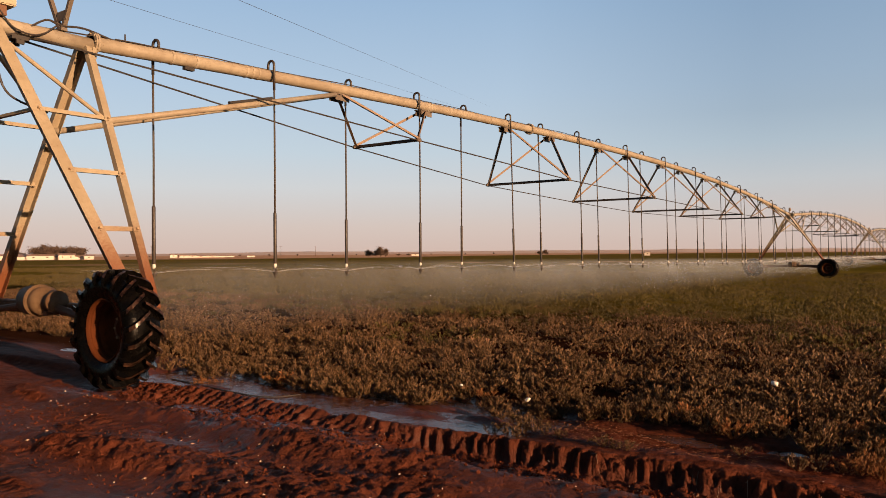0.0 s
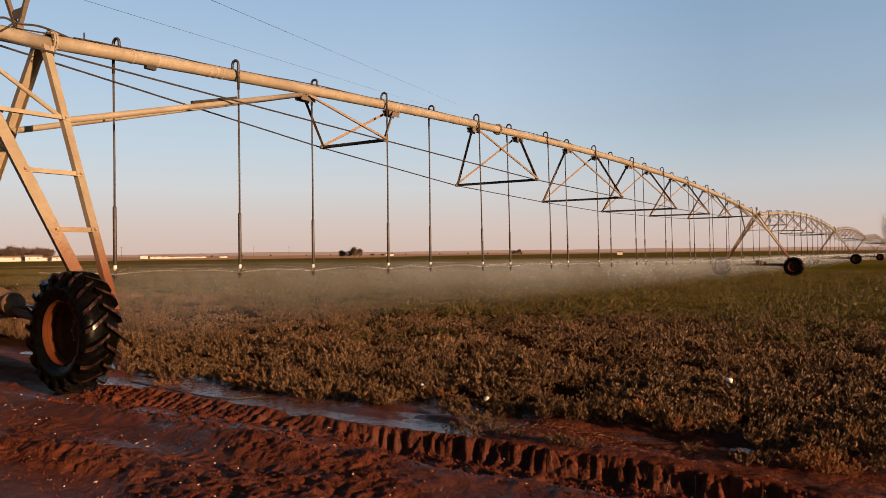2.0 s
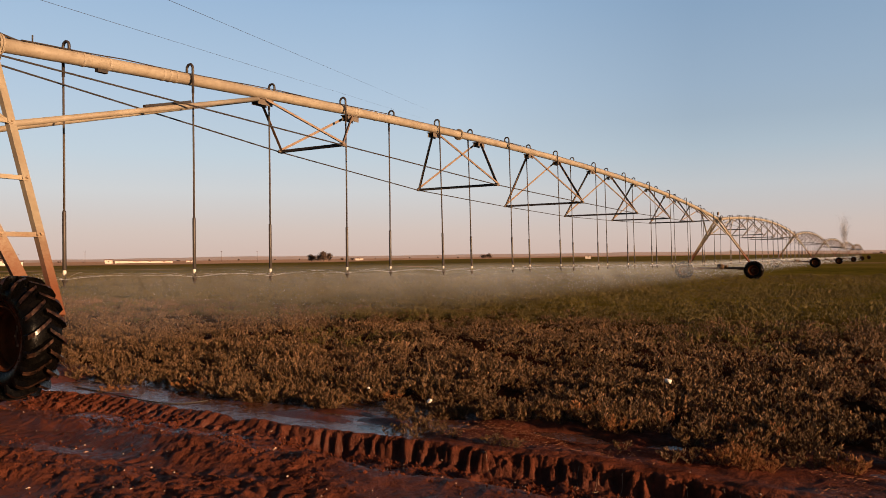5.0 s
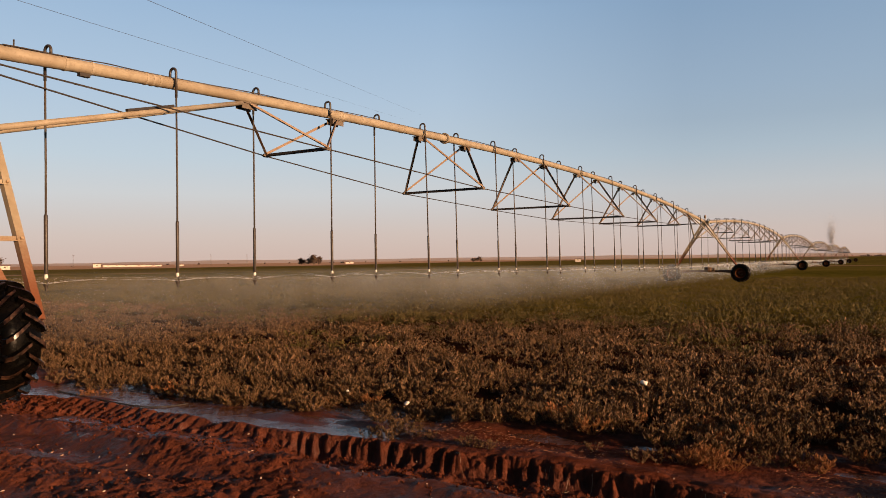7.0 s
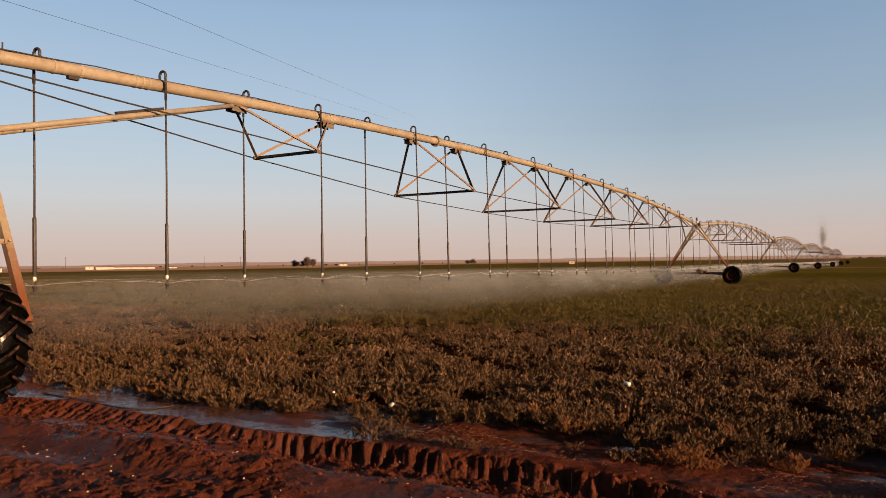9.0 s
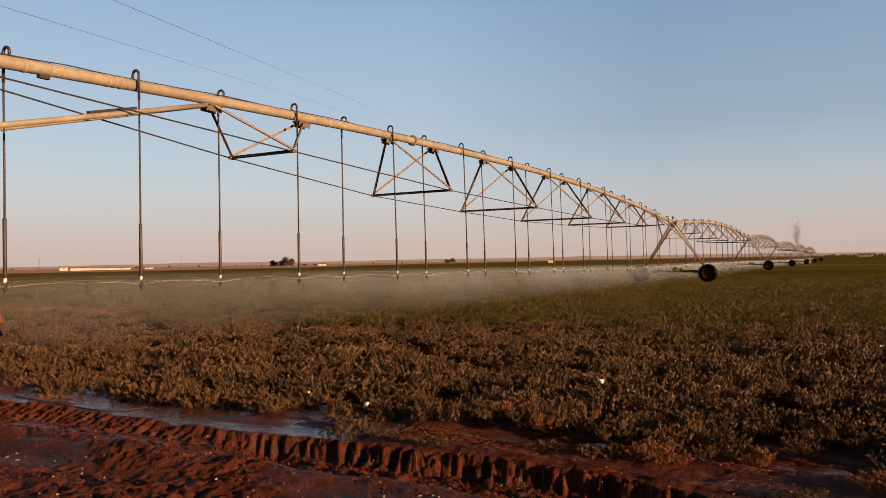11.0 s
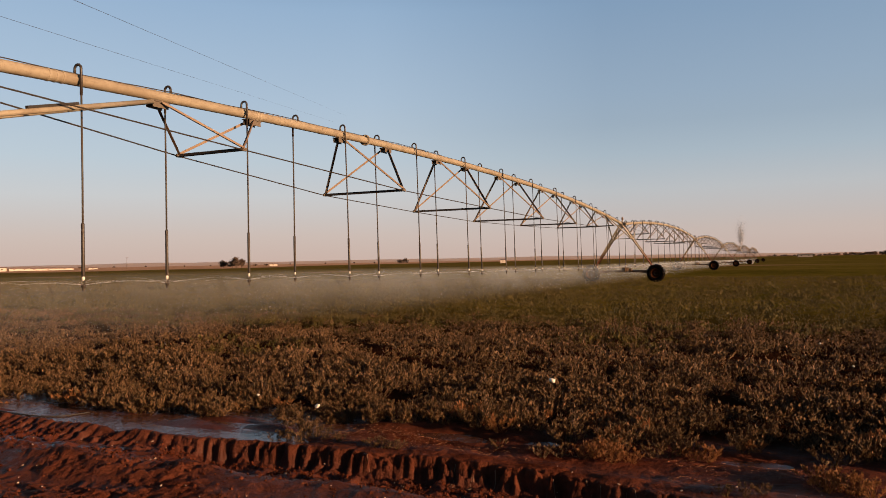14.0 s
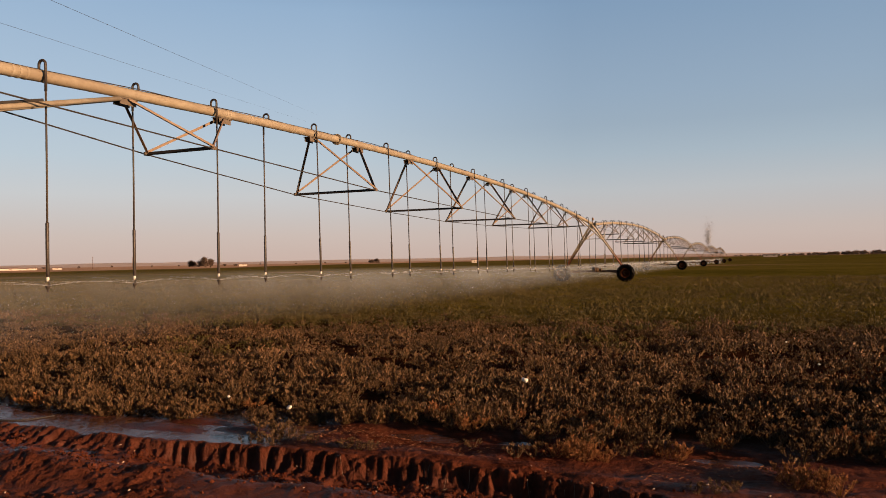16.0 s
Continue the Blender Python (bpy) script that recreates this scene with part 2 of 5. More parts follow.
def leaf_material(name, stops, sheen=0.35):
    m, ns, ls, b = material(name, 0.6)
    b.inputs["Specular IOR Level"].default_value = 0.22
    rnd = ns.new("ShaderNodeNewGeometry").outputs["Random Per Island"]
    pos = ns.new("ShaderNodeNewGeometry").outputs["Position"]
    patch = noise_tex(ns, ls, 0.7, 3, 0.6, pos)
    mixd = math_node(ns, ls, 'ADD', math_node(ns, ls, 'MULTIPLY', rnd, 0.6), math_node(ns, ls, 'MULTIPLY', patch, 0.55))
    col = ramp(ns, ls, mixd, stops)
    ls.new(col, b.inputs["Base Color"])
    tr = ns.new("ShaderNodeBsdfTranslucent")
    ls.new(col, tr.inputs[0])
    ad = ns.new("ShaderNodeMixShader")
    ad.inputs[0].default_value = sheen
    ls.new(b.outputs[0], ad.inputs[1])
    ls.new(tr.outputs[0], ad.inputs[2])
    ls.new(ad.outputs[0], ns["Material Output"].inputs[0])
    return m


M_CROP = leaf_material("crop_leaf", [(0.15, (0.020, 0.014, 0.007)), (0.45, (0.075, 0.0435, 0.017)), (0.7, (0.127, 0.0705, 0.0295)), (0.85, (0.193, 0.110, 0.060)), (0.98, (0.30, 0.172, 0.106))], 0.03)
M_CROP_FAR = leaf_material("crop_far", [(0.2, (0.050, 0.042, 0.009)), (0.6, (0.079, 0.060, 0.014)), (0.9, (0.114, 0.079, 0.021))], 0.06)
M_DRY = leaf_material("dry_leaf", [(0.2, (0.13, 0.065, 0.022)), (0.5, (0.24, 0.11, 0.040)), (0.9, (0.34, 0.145, 0.058))])
M_STRAW_RED = leaf_material("red_straw", [(0.2, (0.10, 0.038, 0.018)), (0.5, (0.19, 0.076, 0.036)), (0.9, (0.27, 0.125, 0.065))], 0.1)
M_TREE = leaf_material("tree_leaf", [(0.2, (0.10, 0.068, 0.050)), (0.6, (0.14, 0.095, 0.071)), (0.9, (0.18, 0.122, 0.093))])
M_BARK, ns, ls, b = material("bark", 0.9, 0.0)
ls.new(ramp(ns, ls, noise_tex(ns, ls, 6, 4), [(0.3, (0.07, 0.045, 0.03)), (0.7, (0.14, 0.09, 0.06))]), b.inputs["Base Color"])
M_PLASTER, ns, ls, b = material("pale_plaster", 0.85)
ls.new(ramp(ns, ls, noise_tex(ns, ls, 0.6, 4), [(0.3, (0.45, 0.39, 0.34)), (0.7, (0.68, 0.62, 0.56))]), b.inputs["Base Color"])
M_DARK, ns, ls, b = material("dark_opening", 0.7, 0.0, (0.05, 0.04, 0.035))
M_ROOF, ns, ls, b = material("roof_sheet", 0.6)
ls.new(ramp(ns, ls, noise_tex(ns, ls, 0.8, 3), [(0.3, (0.28, 0.17, 0.12)), (0.7, (0.40, 0.28, 0.22))]), b.inputs["Base Color"])
M_HILL, ns, ls, b = material("far_sand", 0.95)
ls.new(ramp(ns, ls, noise_tex(ns, ls, 0.006, 5, 0.6, ns.new("ShaderNodeNewGeometry").outputs["Position"]),
            [(0.35, (0.54, 0.36, 0.25)), (0.65, (0.68, 0.49, 0.37))]), b.inputs["Base Color"])
M_SPRAY, ns, ls, b = material("spray_drops", 1.0, 0.0, (0.74, 0.74, 0.76))
b.inputs["Specular IOR Level"].default_value = 0.0
tl = node(ns, "ShaderNodeBsdfTranslucent", Color=(0.8, 0.8, 0.82, 1))
ms = node(ns, "ShaderNodeMixShader", Fac=0.5)
ls.new(b.outputs[0], ms.inputs[1])
ls.new(tl.outputs[0], ms.inputs[2])
ls.new(ms.outputs[0], ns["Material Output"].inputs[0])
M_STRAW, ns, ls, b = material("pale_husk", 0.6)
ls.new(ramp(ns, ls, noise_tex(ns, ls, 30, 3), [(0.3, (0.24, 0.13, 0.085)), (0.7, (0.50, 0.38, 0.29))]), b.inputs["Base Color"])

# Backdrop in front of the sky; evening haze and sky colours painted as glow.
M_SKY_GLOW, ns, ls, b = material("painted_sky_glow")
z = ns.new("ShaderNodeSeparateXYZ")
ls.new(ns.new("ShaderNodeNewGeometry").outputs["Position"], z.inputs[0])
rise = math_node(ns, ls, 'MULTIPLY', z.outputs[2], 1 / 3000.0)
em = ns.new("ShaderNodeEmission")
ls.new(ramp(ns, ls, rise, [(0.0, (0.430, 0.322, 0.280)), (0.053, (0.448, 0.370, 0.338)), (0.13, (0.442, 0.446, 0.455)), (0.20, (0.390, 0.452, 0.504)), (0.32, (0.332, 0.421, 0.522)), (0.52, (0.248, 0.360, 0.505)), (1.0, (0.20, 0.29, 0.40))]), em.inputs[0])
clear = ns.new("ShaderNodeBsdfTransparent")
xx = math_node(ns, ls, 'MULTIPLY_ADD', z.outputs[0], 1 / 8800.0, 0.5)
# The glow is painted dimmer towards the right, least so low down.
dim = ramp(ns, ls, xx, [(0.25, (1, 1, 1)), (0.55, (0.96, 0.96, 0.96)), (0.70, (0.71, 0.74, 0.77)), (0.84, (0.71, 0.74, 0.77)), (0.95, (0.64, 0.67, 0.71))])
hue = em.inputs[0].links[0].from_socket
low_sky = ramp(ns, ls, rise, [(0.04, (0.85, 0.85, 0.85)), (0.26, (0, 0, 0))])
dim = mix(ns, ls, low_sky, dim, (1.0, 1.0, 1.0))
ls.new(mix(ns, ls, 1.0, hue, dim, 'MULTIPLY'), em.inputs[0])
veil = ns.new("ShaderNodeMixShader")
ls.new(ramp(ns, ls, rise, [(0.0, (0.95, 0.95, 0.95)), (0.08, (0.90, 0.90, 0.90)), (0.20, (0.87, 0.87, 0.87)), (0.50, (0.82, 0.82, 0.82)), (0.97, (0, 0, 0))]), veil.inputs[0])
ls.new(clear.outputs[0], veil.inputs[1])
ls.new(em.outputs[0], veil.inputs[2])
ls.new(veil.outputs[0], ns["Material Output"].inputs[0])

# Fine mist hanging under the nozzles: thin veils, densest at half height.
M_MIST, ns, ls, b = material("water_mist", 1.0, 0.0, (0.68, 0.77, 0.88))
b.inputs["Specular IOR Level"].default_value = 0.0
att = ns.new("ShaderNodeAttribute")
att.attribute_name = "veil"
pos = ns.new("ShaderNodeNewGeometry").outputs["Position"]
soft = ramp(ns, ls, noise_tex(ns, ls, 0.55, 4, 0.55, pos), [(0.30, (0.25, 0.25, 0.25)), (0.70, (1, 1, 1))])
amount = math_node(ns, ls, 'MULTIPLY', att.outputs["Fac"], soft)
tl = node(ns, "ShaderNodeBsdfTranslucent", Color=(0.68, 0.77, 0.88, 1))
body = node(ns, "ShaderNodeMixShader", Fac=0.4)
ls.new(b.outputs[0], body.inputs[1])
ls.new(tl.outputs[0], body.inputs[2])
clear = ns.new("ShaderNodeBsdfTransparent")
veil = ns.new("ShaderNodeMixShader")
ls.new(amount, veil.inputs[0])
ls.new(clear.outputs[0], veil.inputs[1])
ls.new(body.outputs[0], veil.inputs[2])
ls.new(veil.outputs[0], ns["Material Output"].inputs[0])

M_LUG, ns, ls, b = material("muddy_rubber", 0.35)
b.inputs["Specular IOR Level"].default_value = 0.25
pos = ns.new("ShaderNodeNewGeometry").outputs["Position"]
n1 = noise_tex(ns, ls, 18, 5, 0.65, pos)
ls.new(ramp(ns, ls, n1, [(0.38, (0.005, 0.003, 0.002)), (0.52, (0.022, 0.010, 0.006)), (0.68, (0.075, 0.034, 0.020))]), b.inputs["Base Color"])
ls.new(ramp(ns, ls, n1, [(0.3, (0.22, 0.22, 0.22)), (0.7, (0.6, 0.6, 0.6))]), b.inputs["Roughness"])

M_PLUME, ns, ls, b = material("dusty_water", 1.0, 0.0, (0.37, 0.375, 0.40))

# ---- ground: one sheet from the muddy track to the horizon ----
def axis_steps(lo, hi, fine, reach, grow=1.13):
    mid = np.arange(lo, hi + fine / 2, fine)
    out, s = [], fine
    x = hi
    while x < reach:
        s *= grow
        x += s
        out.append(x)
    back, s, x = [], fine, lo
    while x > -reach:
        s *= grow
        x -= s
        back.append(x)
    return np.array(back[::-1] + mid.tolist() + out)


def wall_line(v):
    """Where the lugged far wall of the wheel rut stands, along the track."""
    return 4.58 + 0.14 * step(-4.6, -3.2, v) - 0.26 * step(-1.9, 0.4, v) + 0.03 * step(-5.6, -7.0, v)


def wall_height(v):
    return 0.052 + 0.088 * step(-4.35, -3.6, v)


def land(u, v):
    """Height of the ground and how wet it is."""
    z = slope(u)
    near = step(11.0, 7.0, u) * step(14, 9, np.abs(v + 2)) * step(0.9, 2.1, u)
    # clods and smeared ripples of the mud, drawn out along the track
    clod = fbm(u * 9.0, v * 6.0, 9, 4, 0.62)
    ridged = 1 - np.abs(2 * fbm(u * 5.0 + 3, v * 1.9, 21, 4, 0.6) - 1)
    lumps = fbm(u * 2.2, v * 0.9, 1, 3, 0.5)
    grit = fbm(u * 26.0, v * 22.0, 15, 2, 0.6)
    smooth = step(0.49, 0.60, fbm(u * 1.7, v * 0.55, 25, 3))        # trodden, smeared hollows
    torn = 1.05 - 0.72 * smooth
    rough = (lumps - 0.5) * 0.13 - 0.02 * smooth + torn * ((clod - 0.5) * 0.060 + 0.07 * np.clip(fbm(u * 13.0, v * 9.0, 17, 3, 0.6) - 0.53, 0, 1) + (ridged - 0.72) * 0.048 + (grit - 0.5) * 0.034)
    bare = step(4.4, 3.9, u)
    z = z + near * rough * (0.16 + 0.80 * bare) * (0.4 + 0.6 * step(6.6, 5.2, u))
    # the rut pressed by the wheel: crumbling far wall, notched by the lugs
    front = step(-4.8, -4.0, v)
    warp_u = (fbm(u * 9, v * 9, 44, 4, 0.65) - 0.5) * (0.05 - 0.02 * front) + (fbm(u * 1.5, v * 1.7, 48, 2) - 0.5) * 0.10
    warp_v = (fbm(u * 5, v * 3, 45, 4, 0.6) - 0.5) * 0.11
    uu, vv = u + warp_u, v + warp_v
    lug = 0.5 + 0.5 * np.sin(2 * np.pi * (vv - 0.55 * (uu - 4.2)) / 0.115)
    flute = 0.5 + 0.5 * np.sin(2 * np.pi * (v + 0.9 * warp_v + 0.55 * (fbm(v * 1.9, v * 0 + 1, 59, 3) - 0.5) + 0.2 * (u - 4.3)) / 0.145)
    lug = lug * (1 - front) + flute * front * 0.9
    lug = step(0.1, 0.9, lug) * (0.2 + 1.2 * fbm(v * 2.6, u * 2.0, 46, 3))
    w = wall_line(v) - front * 0.030 * (flute ** 0.6 - 0.6) * np.clip(2.6 * fbm(v * 2.3, u * 2.5, 58, 3) - 0.8, 0.05, 1) - front * 0.07 * (fbm(v * 9.0, u * 7.0, 60, 3) - 0.5)
    h = wall_height(v)
    crumb = fbm(u * 30, v * 26, 49, 3, 0.6) - 0.5
    face = step(w + 0.02 + 0.005 * front, w - 0.15 + 0.085 * front - 0.022 * lug * (1 - 0.5 * front), uu + (0.05 + 0.045 * front) * crumb)
    nearside = step(w - 0.86, w - 0.44, uu)
    made = step(-8.6, -7.6, v) * 0.65 + 0.35
    z = z - near * made * face * nearside * (h + 0.03) * (0.8 + 0.4 * fbm(v * 1.4, u, 47, 2))
    z = z + near * made * 0.014 * (lug - 0.5) * face * nearside * (1 - 0.65 * front) * np.exp(-((uu - w + 0.12) / 0.22) ** 2) + near * made * 0.055 * np.clip(fbm(u * 13, v * 11, 50, 3, 0.6) - 0.46, 0, 1) * 2 * face * nearside
    z = z + near * 0.055 * np.exp(-((uu - w - 0.02) / 0.055) ** 2) * ((fbm(v * 5, u * 5, 55, 3) + 0.12 * (lug - 0.4)) * (1 - front) + front * 0.30 * np.clip(fbm(v * 7, u * 7, 57, 3) - 0.35, 0, 1)) * step(-7.7, -7.0, v)
    z = z + near * 0.06 * np.exp(-((uu - w + 0.82) / 0.15) ** 2) * (0.1 + fbm(v * 3, u * 3, 56, 3))
    # raised lug print next to the wheel
    rib = np.exp(-((uu - w + 0.10) / 0.11) ** 2) * step(-4.2, -5.0, v) * step(-7.8, -7.2, v)
    z = z + near * rib * (0.014 + 0.040 * (lug - 0.5))
    # older, shallower tracks
    old = np.exp(-((uu - 3.35 - 0.06 * np.sin(v)) / 0.17) ** 2)
    z = z - near * old * (0.045 - 0.012 * lug)
    z = z - near * np.exp(-((uu - 2.6) / 0.2) ** 2) * 0.05
    # the low strip beside the field, where water stands
    strip = step(w + 0.03, w + 0.14, u) * step(6.3, 5.5, u)
    left = step(-2.75, -3.3, v) * step(-12.8, -12.0, v)
    brim = np.exp(-((u - w - 0.24) / 0.11) ** 2)
    pools = 0.075 * (fbm(u * 1.5 + 2, v * 0.85, 71, 4, 0.6) - 0.50) + 0.055 * (fbm(u * 5.0, v * 0.9, 73, 3, 0.6) - 0.5) + (1 - left) * (0.035 * (fbm(u * 7.0, v * 5.0, 74, 4, 0.62) - 0.45) - 0.45 * 0.055 * (fbm(u * 5.0, v * 0.9, 73, 3, 0.6) - 0.5))
    far_end = step(-8.1, -8.6, v)
    z = z + near * strip * (pools - 0.054 * left * (1 - far_end) + far_end * (0.05 - 0.11 * np.exp(-((u - 5.85) / 0.28) ** 2 - ((v + 10.9) / 0.9) ** 2)) + 0.004 * (1 - left))
    for pu, pv, ru, rv, d in ((5.48, -2.04, .14, .34, .07), (5.48, -1.31, .12, .16, .08), (5.44, 0.19, .14, .34, .07), (4.9, -0.3, .16, .6, .02),
                              (5.12, -4.45, .11, .42, -.045), (5.24, -3.66, .06, .26, -.04), (5.44, -4.25, .12, .40, -.045), (4.58, -4.82, .10, .13, .03), (5.30, -5.55, .07, .25, -.035), (4.98, -6.9, .06, .4, -.03)):
        z = z - d * np.exp(-((u - pu) / ru) ** 2 - ((v - pv) / rv) ** 2)
    # beds of the field
    field = step(11, 26, u)
    z = z + step(6.2, 9.0, u) * 0.13 * step(60, 20, u) * (fbm(u * 1.3, v * 0.7, 81, 3) - 0.5)
    wet = np.clip(near * step(6.1, 5.6, u) * (0.33 + 0.45 * strip * left + (0.30 * brim - 0.20) * strip * (1 - left) + 1.2 * (0.45 - fbm(u * 1.1, v * 0.7, 91, 4)) + 0.38 * smooth * bare + 0.38 * face * nearside) * (1 - 0.6 * far_end), 0, 1)
    return z, wet, field


gu = axis_steps(2.3, 6.2, 0.018, 4200)
gu = np.sort(np.concatenate([gu, np.arange(4.189, 4.90, 0.018)]))
gv = axis_steps(-8.6, 1.6, 0.014, 4200)
GU, GV = np.meshgrid(gu, gv, indexing="ij")
GZ, WET, FIELD = land(GU, GV)
far = np.hypot(GU, GV)
heading = np.degrees(np.arctan2(AX_U.x * GU + AX_V.x * GV, AX_U.y * GU + AX_V.y * GV))
edge = np.interp(heading, [-30, -8, -2, 4, 14, 24], [425, 440, 480, 640, 760, 960]) + 60 * (fbm(GU * 0.01 + 9, GV * 0.01, 61, 3) - 0.5)
SAND = np.maximum(step(edge, edge + 25, far), 0.05 * step(80, 170, far) * step(60, -60, GV))
lane = np.exp(-((far - 175 - 18 * np.sin(GV * 0.01)) / 3.5) ** 2) * 0.55
GX = AX_U.x * GU + AX_V.x * GV
GY = AX_U.y * GU + AX_V.y * GV
nu, nv = GU.shape
idx = np.arange(nu * nv).reshape(nu, nv)
quads = np.stack([idx[:-1, :-1], idx[:-1, 1:], idx[1:, 1:], idx[1:, :-1]], -1).reshape(-1, 4)[:, ::-1]
ground = bpy.data.meshes.new("ground")
ground.vertices.add(nu * nv)
ground.vertices.foreach_set("co", np.stack([GX, GY, GZ], -1).ravel())
ground.loops.add(quads.size)
ground.loops.foreach_set("vertex_index", quads.ravel())
ground.polygons.add(len(quads))
ground.polygons.foreach_set("loop_start", np.arange(0, quads.size, 4))
ground.update(calc_edges=True)
ground.polygons.foreach_set("use_smooth", np.ones(len(quads), bool))
cover = ground.color_attributes.new("cover", 'FLOAT_COLOR', 'POINT')
cover.data.foreach_set("color", np.stack([WET, FIELD, np.clip(SAND + lane, 0, 1), np.ones_like(WET)], -1).ravel())
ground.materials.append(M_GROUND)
tagged(new("ground", ground), "red muddy soil with wheel ruts beside an irrigated field", "ground", kind="structure")


def strip_water(name, v0, v1, near_edge, far_edge, z, label):
    vs = np.linspace(v0, v1, 60)
    co = [tuple(place(float(near_edge(x)), x, z)) for x in vs] + [tuple(place(float(far_edge(x)), x, z)) for x in vs]
    fs = [(i, i + 60, i + 61, i + 1)[::-1] for i in range(59)]
    ob = obj_from(name, co, fs, M_WATER)
    if ob.data.polygons[0].normal.z < 0:
        ob.data.flip_normals()
    tagged(ob, label, "puddle", kind="structure")


strip_water("puddle", -12.6, 2.4, lambda x: wall_line(x) + 0.05, lambda x: 6.2, -0.030, "shallow muddy puddle reflecting the sky beside the rut")
strip_water("puddle", -6.6, -4.45, lambda x: wall_line(x) - 0.36, lambda x: wall_line(x) - 0.05, -0.070, "thin muddy water lying in the wheel rut")

# ---- the irrigation machine: towers and spans ----
PIPE_Z, SPAN, U0, V0 = 4.12, 48.6, 4.5, -9.55
TOWER_V = [0.0, 0.20, 0.75, 1.45, 2.6, 3.6, 4.9]     # the line of towers bends a little
TOWERS = []
for k, dv in enumerate(TOWER_V):
    TOWERS.append(place(U0 + SPAN * k, V0 + dv, float(slope(U0 + SPAN * k))))


def at_tower(k):
    nxt = TOWERS[min(k + 1, len(TOWERS) - 1)]
    prv = TOWERS[k if k + 1 < len(TOWERS) else k - 1]
    d = (nxt - prv)
    heading = math.atan2(d.x, d.y)
    return Matrix.Translation(TOWERS[k]) @ Matrix.Rotation(-heading, 4, 'Z')


WHEEL_R, WHEEL_W = 0.63, 0.37


def build_wheel(parent, x, y):
    """A tractor-pattern drive wheel whose axle points along y."""
    c = Vector((x, y, WHEEL_R - 0.01))
    hw = WHEEL_W / 2
    bm = bmesh.new()
    outer = [(0.315, -hw * 0.62), (0.36, -hw * 0.86), (0.43, -hw), (0.50, -hw * 1.0), (0.540, -hw * 0.86), (0.558, -hw * 0.5), (0.563, 0),
             (0.558, hw * 0.5), (0.540, hw * 0.86), (0.50, hw), (0.43, hw), (0.36, hw * 0.86), (0.315, hw * 0.62)]
    lathe(bm, outer, c, (0, 1, 0), 48)
    wheel = new("wheel")
    wheel.parent = parent
    part("tyre", bm, M_TYRE, wheel, "wet black rubber tyre with muddy chevron lugs", True)
    lugs = 19
    for side in (-1, 1):
        bm = bmesh.new()
        rows = []
        for k in range(6):
            s = k / 5
            yy = side * (-0.012 + s * (hw * 1.09 + 0.012))
            r0 = 0.550 - 0.075 * max(0, s - 0.55) ** 1.5 * 3
            r1 = WHEEL_R - 0.085 * max(0, s - 0.72) * 2.2
            if k == 5:
                r0, r1 = 0.47, 0.560
            mid = -s * 0.26
            half = 0.028 + 0.010 * s
            rows.append([bm.verts.new(Vector((math.cos(a) * r, yy, math.sin(a) * r)))
                         for a, r in ((mid - half * 1.25, r0), (mid - half, r1), (mid + half, r1), (mid + half * 1.25, r0))])
        for p, q in zip(rows, rows[1:]):
            for j in range(4):
                f = (p[j], p[(j + 1) % 4], q[(j + 1) % 4], q[j])
                lug_face = bm.faces.new(f if side < 0 else f[::-1])
                lug_face.material_index = 1 if j == 1 else 0
        bm.faces.new(rows[0] if side > 0 else rows[0][::-1])
        bm.faces.new(rows[-1][::-1] if side > 0 else rows[-1])
        first = part("tread_lug", bm, M_TYRE, wheel)
        first.data.materials.append(M_LUG)
        for i in range(lugs):
            turn = Matrix.Translation(c) @ Matrix.Rotation(-2 * math.pi * (i + (0.5 if side > 0 else 0)) / lugs, 4, 'Y')
            if i == 0:
                first.matrix_basis = turn
            else:
                part_of("tread_lug", first, wheel, turn)
    bm = bmesh.new()
    prof = [(0.335, -hw * 0.66), (0.335, -hw * 0.78), (0.322, -hw * 0.82), (0.318, -hw * 0.74), (0.303, -hw * 0.70), (0.303, -hw * 0.56), (0.312, -hw * 0.53), (0.312, -hw * 0.46), (0.296, -hw * 0.42), (0.295, -hw * 0.16), (0.303, -hw * 0.13), (0.303, -hw * 0.06), (0.288, -hw * 0.02), (0.285, 0.04), (0.275, 0.09), (0.26, 0.105),
            (0.20, 0.11), (0.185, 0.09), (0.09, 0.09), (0.085, 0.05), (0.0, 0.045)]
    lathe(bm, prof, c, (0, 1, 0), 40)
    prof2 = [(0.0, 0.13), (0.2, 0.128), (0.27, 0.122), (0.29, 0.13), (0.30, hw * 0.75), (0.335, hw * 0.78), (0.335, hw * 0.66)]
    lathe(bm, prof2, c, (0, 1, 0), 40)
    part("rim", bm, M_RIM, wheel, "rust-orange pressed steel rim", True)
    for i in range(8):
        a = 2 * math.pi * i / 8
        bm = bmesh.new()
        p = c + Vector((math.cos(a) * 0.14, 0.09, math.sin(a) * 0.14))
        bar(bm, p, p + Vector((0, -0.03, 0)), ring(0.014, 6))
        part("bolt", bm, M_BOLT, wheel)
    return wheel


